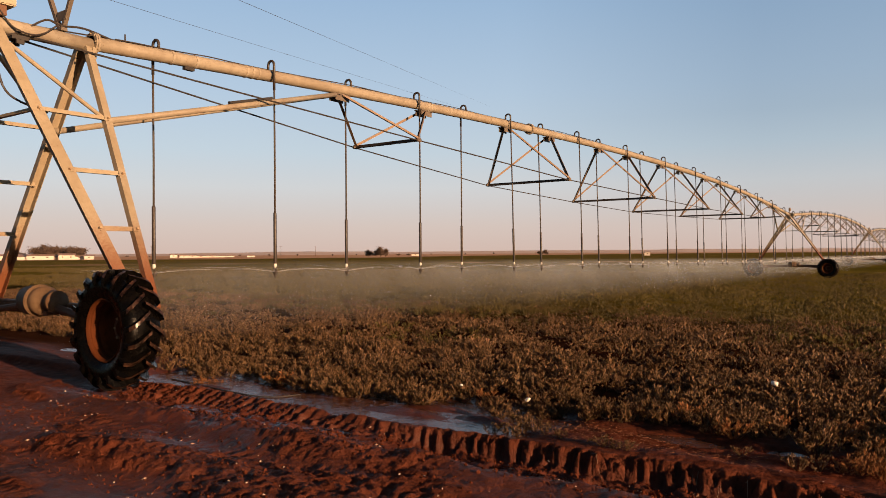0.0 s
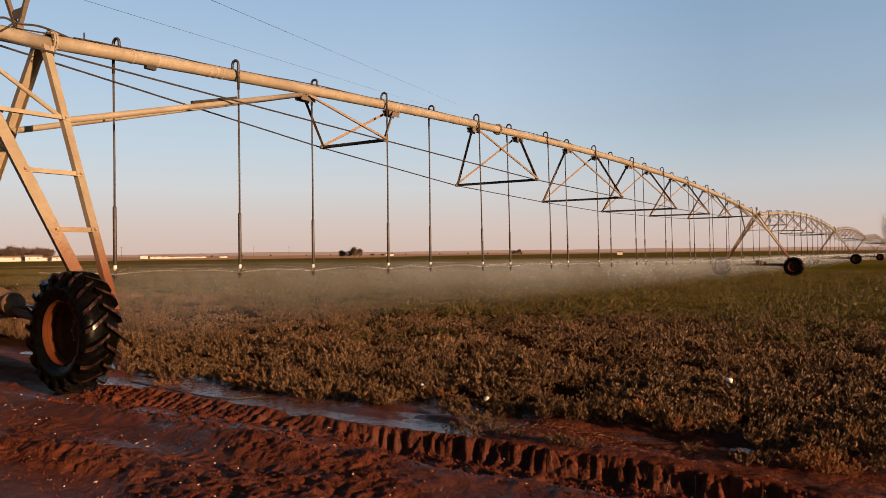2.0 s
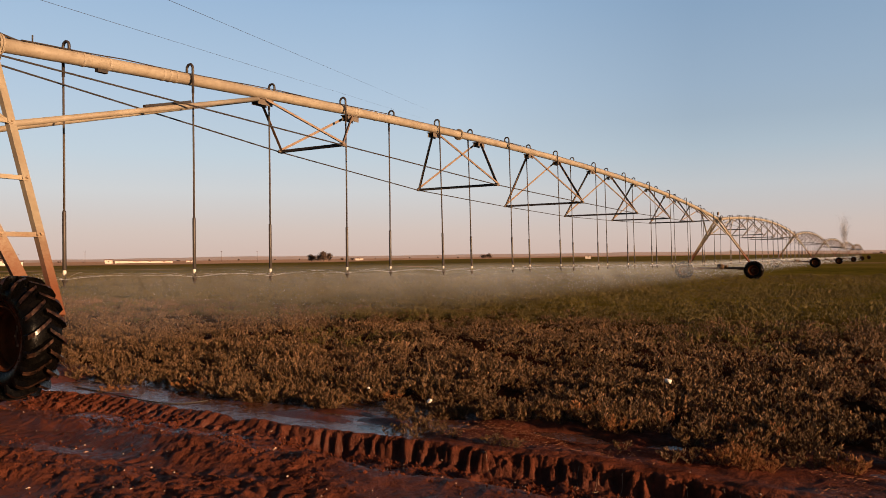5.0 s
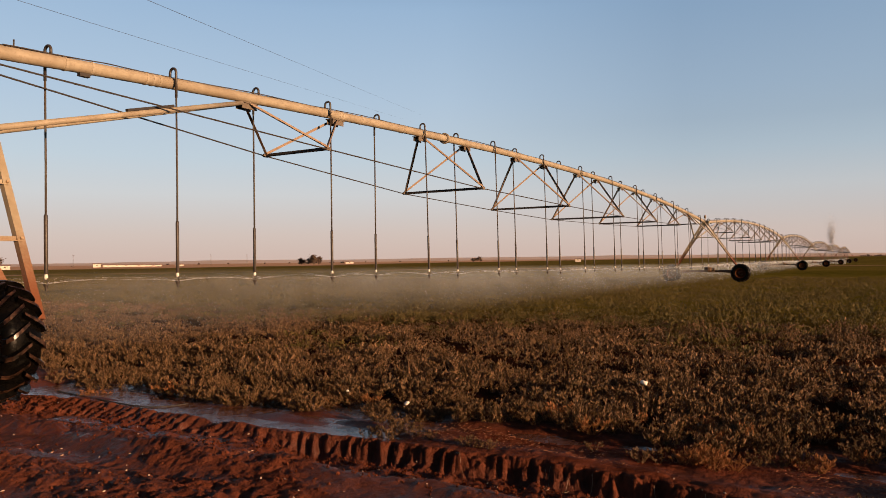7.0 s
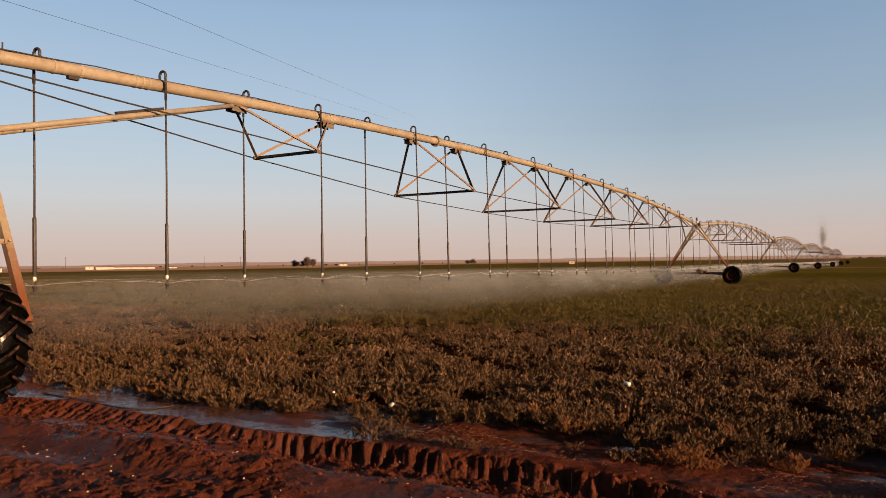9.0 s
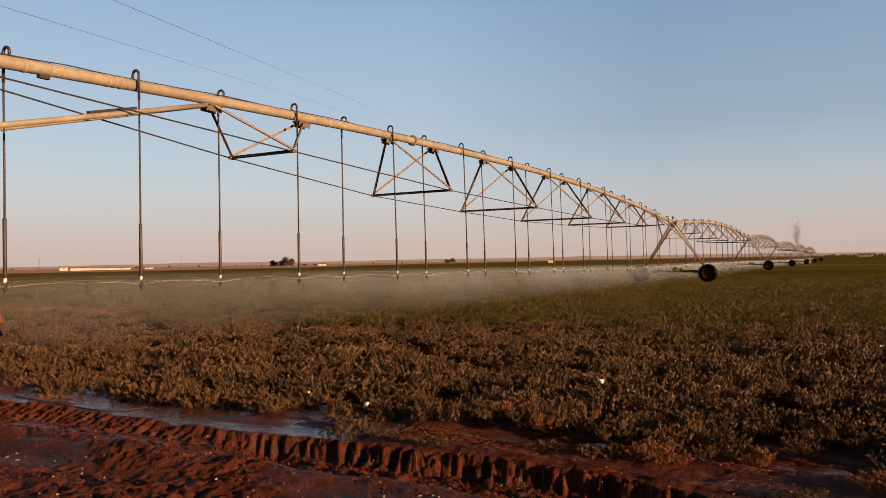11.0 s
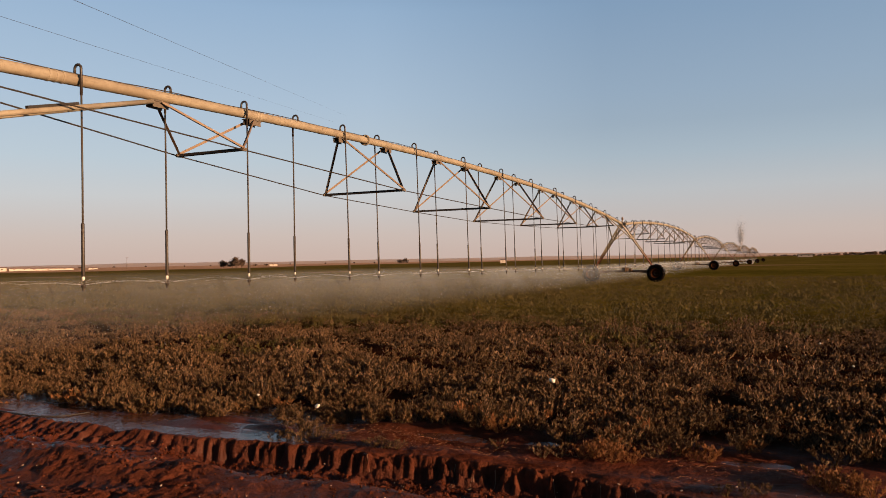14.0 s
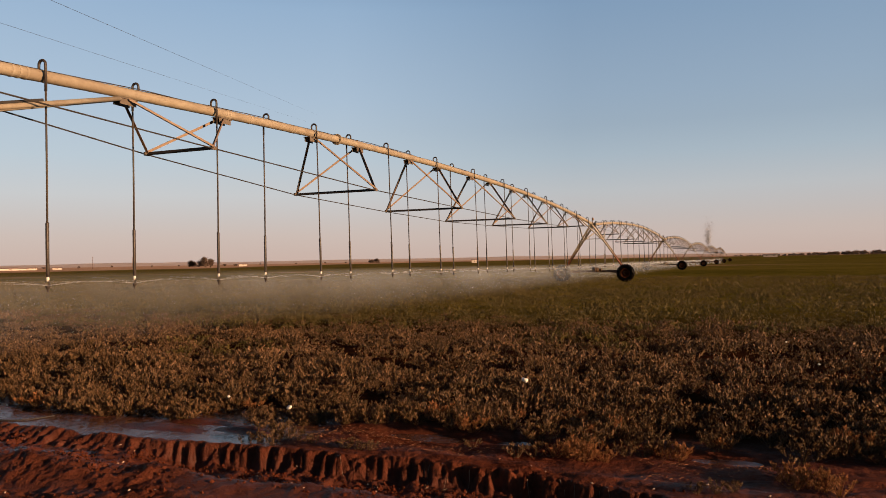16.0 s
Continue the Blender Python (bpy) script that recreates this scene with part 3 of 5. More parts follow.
def build_tower(reach=1.0):
    t = new("irrigation_tower")
    tops = {-1: -0.58, 1: 0.52}
    feet = {-1: 0.06, 1: 0.27}

    def on_leg(sx, sy, z):
        k = (PIPE_Z - 0.10 - z) / (PIPE_Z - 0.10 - 0.80)
        return Vector((sx * (0.10 + k * 1.80 * reach), tops[sy] + k * (feet[sy] - tops[sy]), z))
    # legs: broad folded channels that lean out from the pipe to the base beam
    for sx in (-1, 1):
        for sy in (-1, 1):
            bm = bmesh.new()
            w = 0.125 if sy < 0 else 0.095 if sx > 0 else 0.135
            g = 0.035 if sx > 0 else 0.055
            prof = [(-w / 2, -g), (w / 2, -g), (w / 2, g), (w / 2 - 0.008, g), (w / 2 - 0.008, 0.008 - g), (-w / 2 + 0.008, 0.008 - g),
                    (-w / 2 + 0.008, g), (-w / 2, g)]
            bar(bm, on_leg(sx, sy, PIPE_Z - 0.06), on_leg(sx, sy, 0.80), prof, (-sx, 0, 0.55))
            part("leg", bm, M_LEG, t, "beige steel leg stained with red mud at its foot")
        for z in (3.05, 2.34, 1.67):
            bm = bmesh.new()
            bar(bm, on_leg(sx, -1, z), on_leg(sx, 1, z), angle_iron(0.055), (0, 0, 1))
            part("rung", bm, M_LEG, t)
        bm = bmesh.new()
        tube(bm, [on_leg(sx, -1, PIPE_Z - 0.18), on_leg(sx, 1, 3.05)], 0.026, 8)
        part("diagonal_brace", bm, M_LEG, t)
        for sy in (-1, 1):
            for z in (3.05, 2.34, 1.67):
                bm = bmesh.new()
                p = on_leg(sx, sy, z) + Vector((sx * 0.02, 0, 0.02))
                bar(bm, p, p + Vector((sx * 0.035, 0, 0.02)), ring(0.016, 6))
                part("bolt", bm, M_BOLT, t)
    bm = bmesh.new()
    bar(bm, on_leg(-1, -1, 3.05), on_leg(1, -1, 3.05), angle_iron(0.05))
    part("cross_brace", bm, M_LEG, t)
    # base beam with the centre drive
    bm = bmesh.new()
    bar(bm, (-1.95 * reach, 0.02, 0.76), (1.95 * reach, 0.02, 0.76), rect(0.12, 0.15))
    part("base_beam", bm, M_BEAM, t, "dark mud-caked steel base beam")
    bm = bmesh.new()
    lathe(bm, [(0.0, -0.26), (0.14, -0.26), (0.175, -0.23), (0.18, -0.02), (0.195, -0.015), (0.195, 0.01), (0.165, 0.015), (0.17, 0.05), (0.175, 0.14), (0.14, 0.18), (0.10, 0.24), (0.10, 0.34), (0.13, 0.35), (0.13, 0.42), (0.0, 0.42)],
          (0.18, -0.14, 0.86), (1, 0, 0), 28)
    part("gear_motor", bm, M_MOTOR, t, "beige cylindrical gear motor splashed with mud", True)
    bm = bmesh.new()
    box(bm, (0.20, -0.10, 0.72), (0.5, 0.2, 0.05))
    part("motor_bracket", bm, M_BEAM, t)
    for sx in (-1, 1):
        bm = bmesh.new()
        tube(bm, [(0.18 + sx * 0.2, -0.14, 0.82), (sx * 1.55 * reach, -0.14, 0.64)], 0.045, 10)
        part("drive_shaft", bm, M_BEAM, t)
        bm = bmesh.new()
        lathe(bm, [(0.0, -0.13), (0.12, -0.13), (0.15, -0.08), (0.15, 0.08), (0.11, 0.13), (0.0, 0.13)], (sx * 1.9 * reach, -0.02, 0.62), (0, 1, 0), 20)
        part("wheel_gearbox", bm, M_BEAM, t, "", True)
        build_wheel(t, sx * 1.94 * reach, -0.22)
    # saddle under the pipe joint
    for sy in (-1, 1):
        bm = bmesh.new()
        box(bm, (0, sy * 0.58, PIPE_Z - 0.12), (0.28, 0.05, 0.14))
        part("saddle", bm, M_LEG, t)
    return t


def arch(s):
    """Height of the pipe's middle over the first tower's ground, s metres along a span."""
    return PIPE_Z + 4 * 0.80 * (s / SPAN) * (1 - s / SPAN)


NODES = [6.57 + 5.757 * i for i in range(7)]
HALF = [0.805, 1.206, 1.388, 1.485, 1.36, 1.12, 0.85]
LOW = [0.89, 1.41, 1.64, 1.74, 1.63, 1.40, 0.87]     # depth of the truss under the pipe
PIPE_R = 0.094


def curve(points, steps=6):
    """A smooth line through the points."""
    p = [Vector(q) for q in points]
    out = []
    for i in range(len(p) - 1):
        a, b, c, d = p[max(i - 1, 0)], p[i], p[i + 1], p[min(i + 2, len(p) - 1)]
        for k in range(steps):
            t = k / steps
            out.append(0.5 * ((2 * b) + (c - a) * t + (2 * a - 5 * b + 4 * c - d) * t * t + (3 * b - a - 3 * c + d) * t ** 3))
    return out + [p[-1]]


def build_span():
    """A bowed pipe stiffened below by pyramids of angle iron and two truss rods; x along the tracks, y along the pipe."""
    sp = new("irrigation_span")
    bm = bmesh.new()
    tube(bm, [(0, s, arch(s)) for s in np.linspace(0.62, SPAN - 0.55, 46)], PIPE_R, 16)
    part("pipe", bm, M_PIPE, sp, "long bowed beige steel water pipe", True)
    for s in (0.60, 12.45, SPAN - 0.57):
        bm = bmesh.new()
        for o in (-0.016, 0.016):
            lathe(bm, [(PIPE_R, o - 0.012), (0.145, o - 0.012), (0.145, o + 0.012), (PIPE_R, o + 0.012)], (0, s, arch(s)), (0, 1, 0), 20)
        fl = part("flange", bm, M_PIPE, sp)
        for i in range(8):
            a = 2 * math.pi * i / 8
            p = Vector((math.cos(a) * 0.127, s - 0.045, arch(s) + math.sin(a) * 0.127))
            bm = bmesh.new()
            bar(bm, p, p + Vector((0, 0.09, 0)), ring(0.012, 6))
            part("bolt", bm, M_PIPE, fl)
    for s in (1.75, 2.15, 3.08, 3.20, 3.32, 7.9, 8.0, 8.7, 10.3, 10.42, 14.3, 20.6, 26.0, 30.9, 41.2):
        bm = bmesh.new()
        lathe(bm, [(PIPE_R, -0.02), (PIPE_R + 0.006, -0.018), (PIPE_R + 0.006, 0.018), (PIPE_R, 0.02)], (0, s, arch(s)), (0, 1, 0), 18)
        part("weld_band", bm, M_PALE, sp)
    bm = bmesh.new()        # the cable lies loosely on the pipe and lifts off here and there
    lies = np.arange(0.9, SPAN - 0.6, 0.3)
    lifts = 0.004 + 0.030 * np.clip(fbm(lies * 0.55, lies * 0 + 3, 77, 3) - 0.38, 0, 1) / 0.3
    tube(bm, curve([(0.012 * math.sin(a * 1.7), a, arch(a) + PIPE_R + b) for a, b in zip(lies, lifts)], 2), 0.009, 6)
    part("control_cable", bm, M_HOSE, sp, "black cable lying loosely along the pipe")
    bm = bmesh.new()
    bar(bm, (0.0, 1.05, arch(1.05) + PIPE_R - 0.01), (0.0, 1.05, arch(1.05) + PIPE_R + 0.11), ring(0.012, 6))
    part("vent_stub", bm, M_ROD, sp)
    bm = bmesh.new()
    box(bm, (0.0, 2.05, arch(2.05) - PIPE_R - 0.02), (0.07, 0.16, 0.05))
    part("drain_valve", bm, M_ROD, sp)
    for n, hw, low in zip(NODES, HALF, LOW):
        z = arch(n) - low
        tops = [n - 1.12, n + 1.26] if n > 7 else [n - 1.33, n + 1.24]
        frame_ob = new("truss_frame")
        frame_ob.parent = sp
        for s in tops:
            bm = bmesh.new()
            box(bm, (0, s, arch(s) - PIPE_R - 0.02), (0.20, 0.40, 0.012))
            for sx in (-1, 1):
                box(bm, (sx * 0.075, s, arch(s) - PIPE_R - 0.065), (0.012, 0.36, 0.125))
            part("plate", bm, M_MAST, frame_ob)
        for sx in (-1, 1):
            for s in tops:
                bm = bmesh.new()
                bar(bm, (sx * 0.07, s, arch(s) - PIPE_R - 0.04), (sx * hw, n, z), angle_iron(0.05), (0, 0, 1))
                part("brace", bm, M_BRACE, frame_ob)
            bm = bmesh.new()
            box(bm, (sx * hw, n, z), (0.04, 0.12, 0.065))
            part("node_plate", bm, M_MAST, frame_ob)
        bm = bmesh.new()
        bar(bm, (-hw - 0.01, n, z - 0.03), (hw + 0.01, n, z - 0.03), angle_iron(0.065), (0, 0, 1))
        part("cross_bar", bm, M_ROD, frame_ob)
    for sx in (-1, 1):
        bm = bmesh.new()
        pts = [(sx * 0.12, -0.2, PIPE_Z - 0.10)] + [(sx * hw, n, arch(n) - low - 0.01) for n, hw, low in zip(NODES, HALF, LOW)] + [(sx * 0.12, SPAN + 0.1, PIPE_Z - 0.10)]
        tube(bm, pts, 0.013, 6)
        part("truss_rod", bm, M_ROD, sp, "thin dark steel truss rod")
        for s_leg, s_pipe in ((0.42, 5.05), (SPAN - 0.42, SPAN - 5.05)):
            bm = bmesh.new()
            tube(bm, [(sx * 0.66, s_leg, 3.05), (sx * 0.08, s_pipe, arch(s_pipe) - 0.13)], 0.042, 10)
            part("end_strut", bm, M_PIPE, sp, "", True)
            if sx > 0:
                k0, k1 = 0.44, 0.64
                ends = [Vector((0.66 - 0.58 * k, s_leg + (s_pipe - s_leg) * k, 3.05 + (arch(s_pipe) - 3.18) * k + 0.062)) for k in (k0, k1)]
                bm = bmesh.new()
                bar(bm, ends[0], ends[1], rect(0.05, 0.04))
                part("splice_bar", bm, M_ROD, sp)
    bm = bmesh.new()
    tube(bm, [(-0.035 + 0.02 * math.sin(s * 2.1), s, arch(s) + PIPE_R + 0.004 + 0.008 * math.sin(s * 1.3)) for s in np.linspace(0.0, SPAN, 90)], 0.010, 6)
    part("power_cable", bm, M_HOSE, sp, "black power cable strapped along the pipe")
    return sp


def build_drop(side, length):
    """Gooseneck and hose with a weight and a spray nozzle; the origin is on the pipe's axis."""
    d = new("drop_sprinkler")
    x1 = side * 0.14
    bm = bmesh.new()
    pts = [(0, 0, PIPE_R - 0.02), (0, 0, 0.16)] + [(side * 0.07 * (1 - math.cos(a)), 0, 0.16 + 0.07 * math.sin(a)) for a in np.linspace(0.3, math.pi - 0.3, 7)] + [(x1, 0, 0.15), (x1, 0, -0.25)]
    tube(bm, pts, 0.021, 8)
    part("gooseneck", bm, M_HOSE, d, "", True)
    bm = bmesh.new()
    tube(bm, [(x1, 0, -0.22), (x1 + 0.003, 0.002, -length * 0.5), (x1, 0, -length + 0.75)], 0.0155, 8)
    part("hose", bm, M_DROP, d, "", True)
    bm = bmesh.new()
    tube(bm, [(x1, 0, -length + 0.89), (x1, 0, -length + 0.87), (x1, 0, -length + 0.08), (x1, 0, -length + 0.06)], [0.018, 0.027, 0.027, 0.018], 10)
    part("weight", bm, M_HOSE, d, "dark weighted tube at the end of the hose", True)
    bm = bmesh.new()
    lathe(bm, [(0.0, 0.065), (0.016, 0.065), (0.024, 0.045), (0.024, 0.015), (0.014, -0.01), (0.0, -0.01)], (x1, 0, -length), (0, 0, 1), 12)
    part("nozzle", bm, M_WHITE, d, "pale plastic nozzle", True)
    bm = bmesh.new()
    for a in (0, 2.1, 4.2):
        tube(bm, [(x1 + 0.022 * math.cos(a), 0.022 * math.sin(a), -length + 0.01), (x1 + 0.03 * math.cos(a), 0.03 * math.sin(a), -length - 0.08), (x1 + 0.01 * math.cos(a), 0.01 * math.sin(a), -length - 0.13)], 0.006, 5)
    lathe(bm, [(0.0, -0.07), (0.036, -0.07), (0.036, -0.085), (0.02, -0.12), (0.012, -0.17), (0.0, -0.17)], (x1, 0, -length), (0, 0, 1), 12)
    part("spray_plate", bm, M_HOSE, d)
    return d


tower_first = tagged(build_tower(), "beige steel irrigation tower on two muddy tractor wheels", "irrigation tower", "towers of the irrigation machine")
tower_first.matrix_basis = at_tower(0)
span_first = tagged(build_span(), "bowed irrigation pipe span with angle-iron truss below", "irrigation span", "spans of the irrigation machine")


def span_matrix(k):
    """Leans the span from one tower's top to the next."""
    a, c = TOWERS[k], TOWERS[k + 1]
    d = c - a
    return Matrix.Translation(a) @ Matrix.Rotation(-math.atan2(d.x, d.y), 4, 'Z') @ Matrix.Rotation(math.atan2(d.z, math.hypot(d.x, d.y)), 4, 'X')


span_first.matrix_basis = span_matrix(0)
tower_wide = tagged(build_tower(1.17), "beige steel irrigation tower on two black tractor wheels", "irrigation tower", "towers of the irrigation machine")
tower_wide.matrix_basis = at_tower(1)
for k in range(2, len(TOWERS)):
    copy_thing(tower_wide, at_tower(k))
for k in range(1, len(TOWERS) - 1):
    copy_thing(span_first, span_matrix(k))

DROPS = [1.65 + 1.952 * i for i in range(24)]
for i, d in ((0, -0.09), (1, -0.04), (2, 0.0), (3, -0.03), (4, -0.03), (5, -0.04), (7, 0.08)):     # the outlets are not quite even
    DROPS[i] += d
LEAN = 0.020                        # most hoses are blown a little along the tracks
for i in range(5, 24):
    far_u = U0 + DROPS[i]
    DROPS[i] -= 0.063 * (far_u * far_u + 91) / (9.55 * far_u)
NOZZLES = []
kinds = {}
for k in range(len(TOWERS) - 1):
    m = span_matrix(k)
    for i, s in enumerate(DROPS):
        side = -1 if i % 2 == 0 else 1
        p = m @ Vector((0, s, arch(s)))
        nozzle_z = 1.21 - 0.0111 * (s - 1.5) if k == 0 else 1.15 + float(slope(p.dot(AX_U)))
        length = p.z - nozzle_z
        key = (side, round(length * 24) / 24)
        pm = Matrix.Translation(p) @ Matrix.Rotation(-math.atan2((TOWERS[k + 1] - TOWERS[k]).x, (TOWERS[k + 1] - TOWERS[k]).y), 4, 'Z') @ Matrix.Rotation(-LEAN if i > 4 else 0.0, 4, 'Y')
        if key not in kinds:
            kinds[key] = tagged(build_drop(*key), "thin dark drop hose with weight and spray nozzle", "sprinkler", "drop sprinklers along the pipe")
            kinds[key].matrix_basis = pm
        else:
            copy_thing(kinds[key], pm)
        NOZZLES.append((pm @ Vector((side * 0.14, 0, -key[1] - 0.07)), k))

# ---- slack cables ----
# ---- the overhang and what sits on the first tower ----
over = tagged(new("pipe_overhang"), "beige overhang pipe past the last tower with cable mast", "irrigation pipe")
over.matrix_basis = at_tower(0)
bm = bmesh.new()
tube(bm, [(0, 0.60, PIPE_Z), (0, -0.4, PIPE_Z - 0.005), (0, -4.0, PIPE_Z - 0.04), (0, -9.0, PIPE_Z - 0.15)], PIPE_R, 16)
part("pipe", bm, M_PIPE, over, "", True)
for sx in (-1, 1):
    bm = bmesh.new()
    bar(bm, (sx * 0.03, 0.22, PIPE_Z + 0.12), (sx * 0.80, 0.22, PIPE_Z + 1.5), angle_iron(0.05), (0, 1, 0))
    part("mast_strut", bm, M_MAST, over)
bm = bmesh.new()
box(bm, (0, 0.23, PIPE_Z + 0.29), (0.22, 0.012, 0.12))
part("mast_plate", bm, M_MAST, over)
bm = bmesh.new()
box(bm, (0, 0.22, PIPE_Z + 0.11), (0.16, 0.08, 0.04))
part("mast_foot", bm, M_MAST, over)
bm = bmesh.new()
tube(bm, curve([(0.0, 0.9, PIPE_Z + 0.14), (0.03, 0.5, PIPE_Z + 0.19), (0.05, 0.2, PIPE_Z + 0.15), (0.06, 0.0, PIPE_Z + 0.17), (0.07, -0.3, PIPE_Z - 0.05), (0.05, -0.5, PIPE_Z - 0.14)]), 0.014, 6)
part("cable", bm, M_HOSE, over, "slack black cable over the pipe joint")

bm = bmesh.new()
box(bm, (0.0, -0.30, PIPE_Z - PIPE_R - 0.025), (0.16, 0.20, 0.05))
for sx in (-1, 1):
    box(bm, (sx * 0.06, -0.30, PIPE_Z - PIPE_R - 0.07), (0.03, 0.09, 0.06))
part("clamp", bm, M_ROD, over, "dark clamp plate under the pipe")
bm = bmesh.new()
tube(bm, curve([(0.10, -0.55, PIPE_Z + 0.15), (0.125, -0.42, PIPE_Z - 0.02), (0.125, -0.22, PIPE_Z - 0.07), (0.12, -0.05, PIPE_Z - 0.02), (0.09, 0.12, PIPE_Z + 0.12), (0.03, 0.2, PIPE_Z + 0.16)]), 0.011, 6)
part("cable", bm, M_HOSE, over, "black cable looping down over the pipe")

ctrl = tagged(new("control_box"), "beige sheet-metal control box on the pipe", "control box")
ctrl.matrix_basis = at_tower(0)
bm = bmesh.new()
vs = box(bm, (0, -0.585, PIPE_Z + 0.46), (0.30, 0.42, 0.50))
bmesh.ops.bevel(bm, geom=list({e for v in vs for e in v.link_edges}), offset=0.012, segments=2, affect='EDGES')
part("body", bm, M_BOX, ctrl)
bm = bmesh.new()
box(bm, (0, -0.62, PIPE_Z + 0.155), (0.22, 0.30, 0.13))
part("bracket", bm, M_BEAM, ctrl)
bm = bmesh.new()
tube(bm, curve([(0.1, -0.60, PIPE_Z + 0.26), (0.14, -0.58, PIPE_Z - 0.1), (0.16, -0.60, PIPE_Z - 0.5), (0.22, -0.50, PIPE_Z - 0.85), (0.5, -0.2, PIPE_Z - 1.05)]), 0.013, 6)
part("cable", bm, M_HOSE, ctrl, "hanging black cable")

beacon = tagged(new("beacon"), "small steel beacon post on top of a tower", "beacon", "beacons on the towers")
bm = bmesh.new()
tube(bm, [(0, 0, PIPE_Z + PIPE_R - 0.02), (0, 0, PIPE_Z + 0.36)], 0.03, 8)
part("post", bm, M_LEG, beacon)
bm = bmesh.new()
lathe(bm, [(0.0, 0.0), (0.07, 0.0), (0.07, 0.16), (0.045, 0.21), (0.0, 0.22)], (0, 0, PIPE_Z + 0.30), (0, 0, 1), 14)
part("lamp", bm, M_BRACE, beacon, "", True)
beacon.matrix_basis = at_tower(1)
for k in range(2, len(TOWERS)):
    copy_thing(beacon, at_tower(k))


# ---- crop plants ----
def clump(seed, stems, tuft, height, spread, leaf, stalk=False):
    """Upright stems, each with a tuft of bent kite-shaped leaves at its tip and a few lower down."""
    r = np.random.default_rng(seed)
    leaves = stems * tuft
    ang, rad = r.random(stems) * 6.283, np.sqrt(r.random(stems)) * spread
    tip = np.stack([np.cos(ang) * rad * 1.3, np.sin(ang) * rad * 1.3, height * (0.55 + 0.5 * r.random(stems)) * (1 - 0.35 * (rad / spread) ** 2)], -1)
    foot = np.stack([np.cos(ang) * rad * 0.25, np.sin(ang) * rad * 0.25, np.zeros(stems) - 0.02], -1)
    which = np.repeat(np.arange(stems), tuft)
    t = np.where(r.random(leaves) < 0.72, 0.80 + 0.2 * r.random(leaves), 0.15 + 0.65 * r.random(leaves))
    c = foot[which] + (tip - foot)[which] * t[:, None] + (r.random((leaves, 3)) - 0.5) * leaf * 0.35
    a = r.random(leaves) * 6.283
    d = np.stack([np.cos(a), np.sin(a), 0.5 + 2.6 * r.random(leaves) * t], -1)
    d /= np.linalg.norm(d, axis=1)[:, None]
    side = np.cross(d, np.stack([np.sin(a * 3), np.cos(a * 2), 0.5 + 0 * a], -1))
    side /= np.linalg.norm(side, axis=1)[:, None] + 1e-6
    ln = leaf * (0.7 + 0.7 * r.random(leaves))[:, None]
    wd = ln * (0.11 + 0.10 * r.random(leaves))[:, None]
    bend = np.cross(side, d) * ln * 0.12
    blades = np.stack([c, c + d * ln * 0.5 + side * wd + bend, c + d * ln, c + d * ln * 0.5 - side * wd + bend], 1)
    if not stalk:
        return blades
    cross = np.stack([-np.sin(ang), np.cos(ang), 0 * ang], -1) * 0.0025
    stalks = np.stack([foot * np.array([0.1, 0.1, 1]) - cross, foot * np.array([0.1, 0.1, 1]) + cross, tip + cross, tip - cross], 1)
    return np.concatenate([blades, stalks])


def growth(p):
    """Stronger and weaker patches, drawn out along the track."""
    u, v = p @ np.array(AX_U), p @ np.array(AX_V)
    return np.clip(0.46 + 1.05 * fbm(u * 2.1, v * 0.95, 115, 3, 0.6), 0.68, 1.3)


def scatter(name, quads, spots, mat, label, seed):
    """Copies of leaf sets joined into one mesh."""
    r = np.random.default_rng(seed)
    out = []
    kind = r.integers(0, len(quads), len(spots))
    turn, size = r.random(len(spots)) * 6.283, growth(spots) * (0.75 + 0.5 * r.random(len(spots)))
    for q, base in enumerate(quads):
        pick = np.where(kind == q)[0]
        if not len(pick):
            continue
        c, s = np.cos(turn[pick])[:, None, None], np.sin(turn[pick])[:, None, None]
        x, y, z = base[None, ..., 0], base[None, ..., 1], base[None, ..., 2]
        k = size[pick][:, None, None]
        p = spots[pick][:, None, None, :]
        out.append(np.stack([(x * c - y * s) * k + p[..., 0], (x * s + y * c) * k + p[..., 1], z * k + p[..., 2]], -1).reshape(-1, 3))
    co = np.concatenate(out)
    me = bpy.data.meshes.new(name)
    me.vertices.add(len(co))
    me.vertices.foreach_set("co", co.ravel())
    n = len(co) // 4
    me.loops.add(n * 4)
    me.loops.foreach_set("vertex_index", np.arange(n * 4))
    me.polygons.add(n)
    me.polygons.foreach_set("loop_start", np.arange(0, n * 4, 4))
    me.update(calc_edges=True)
    me.materials.append(mat)
    return tagged(new(name, me), label, "crop", kind="stuff")


def field_edge(v):
    """Ragged near border of the crop."""
    bays = 0.24 * np.exp(-((v + 4.95) / 0.30) ** 2) + 0.10 * np.exp(-((v + 6.95) / 0.5) ** 2) + 0.30 * np.exp(-((v + 2.15) / 0.85) ** 2) + 0.12 * np.exp(-((v + 1.4) / 0.3) ** 2) + 0.45 * np.exp(-((v - 0.33) / 0.25) ** 2)
    return 5.34 + 0.4 * step(-8.3, -9.4, v) + 0.8 * step(-9.2, -10.0, v) + bays + 0.20 * (fbm(v * 1.6 + 4, v * 0 + 2, 101, 3) - 0.5)


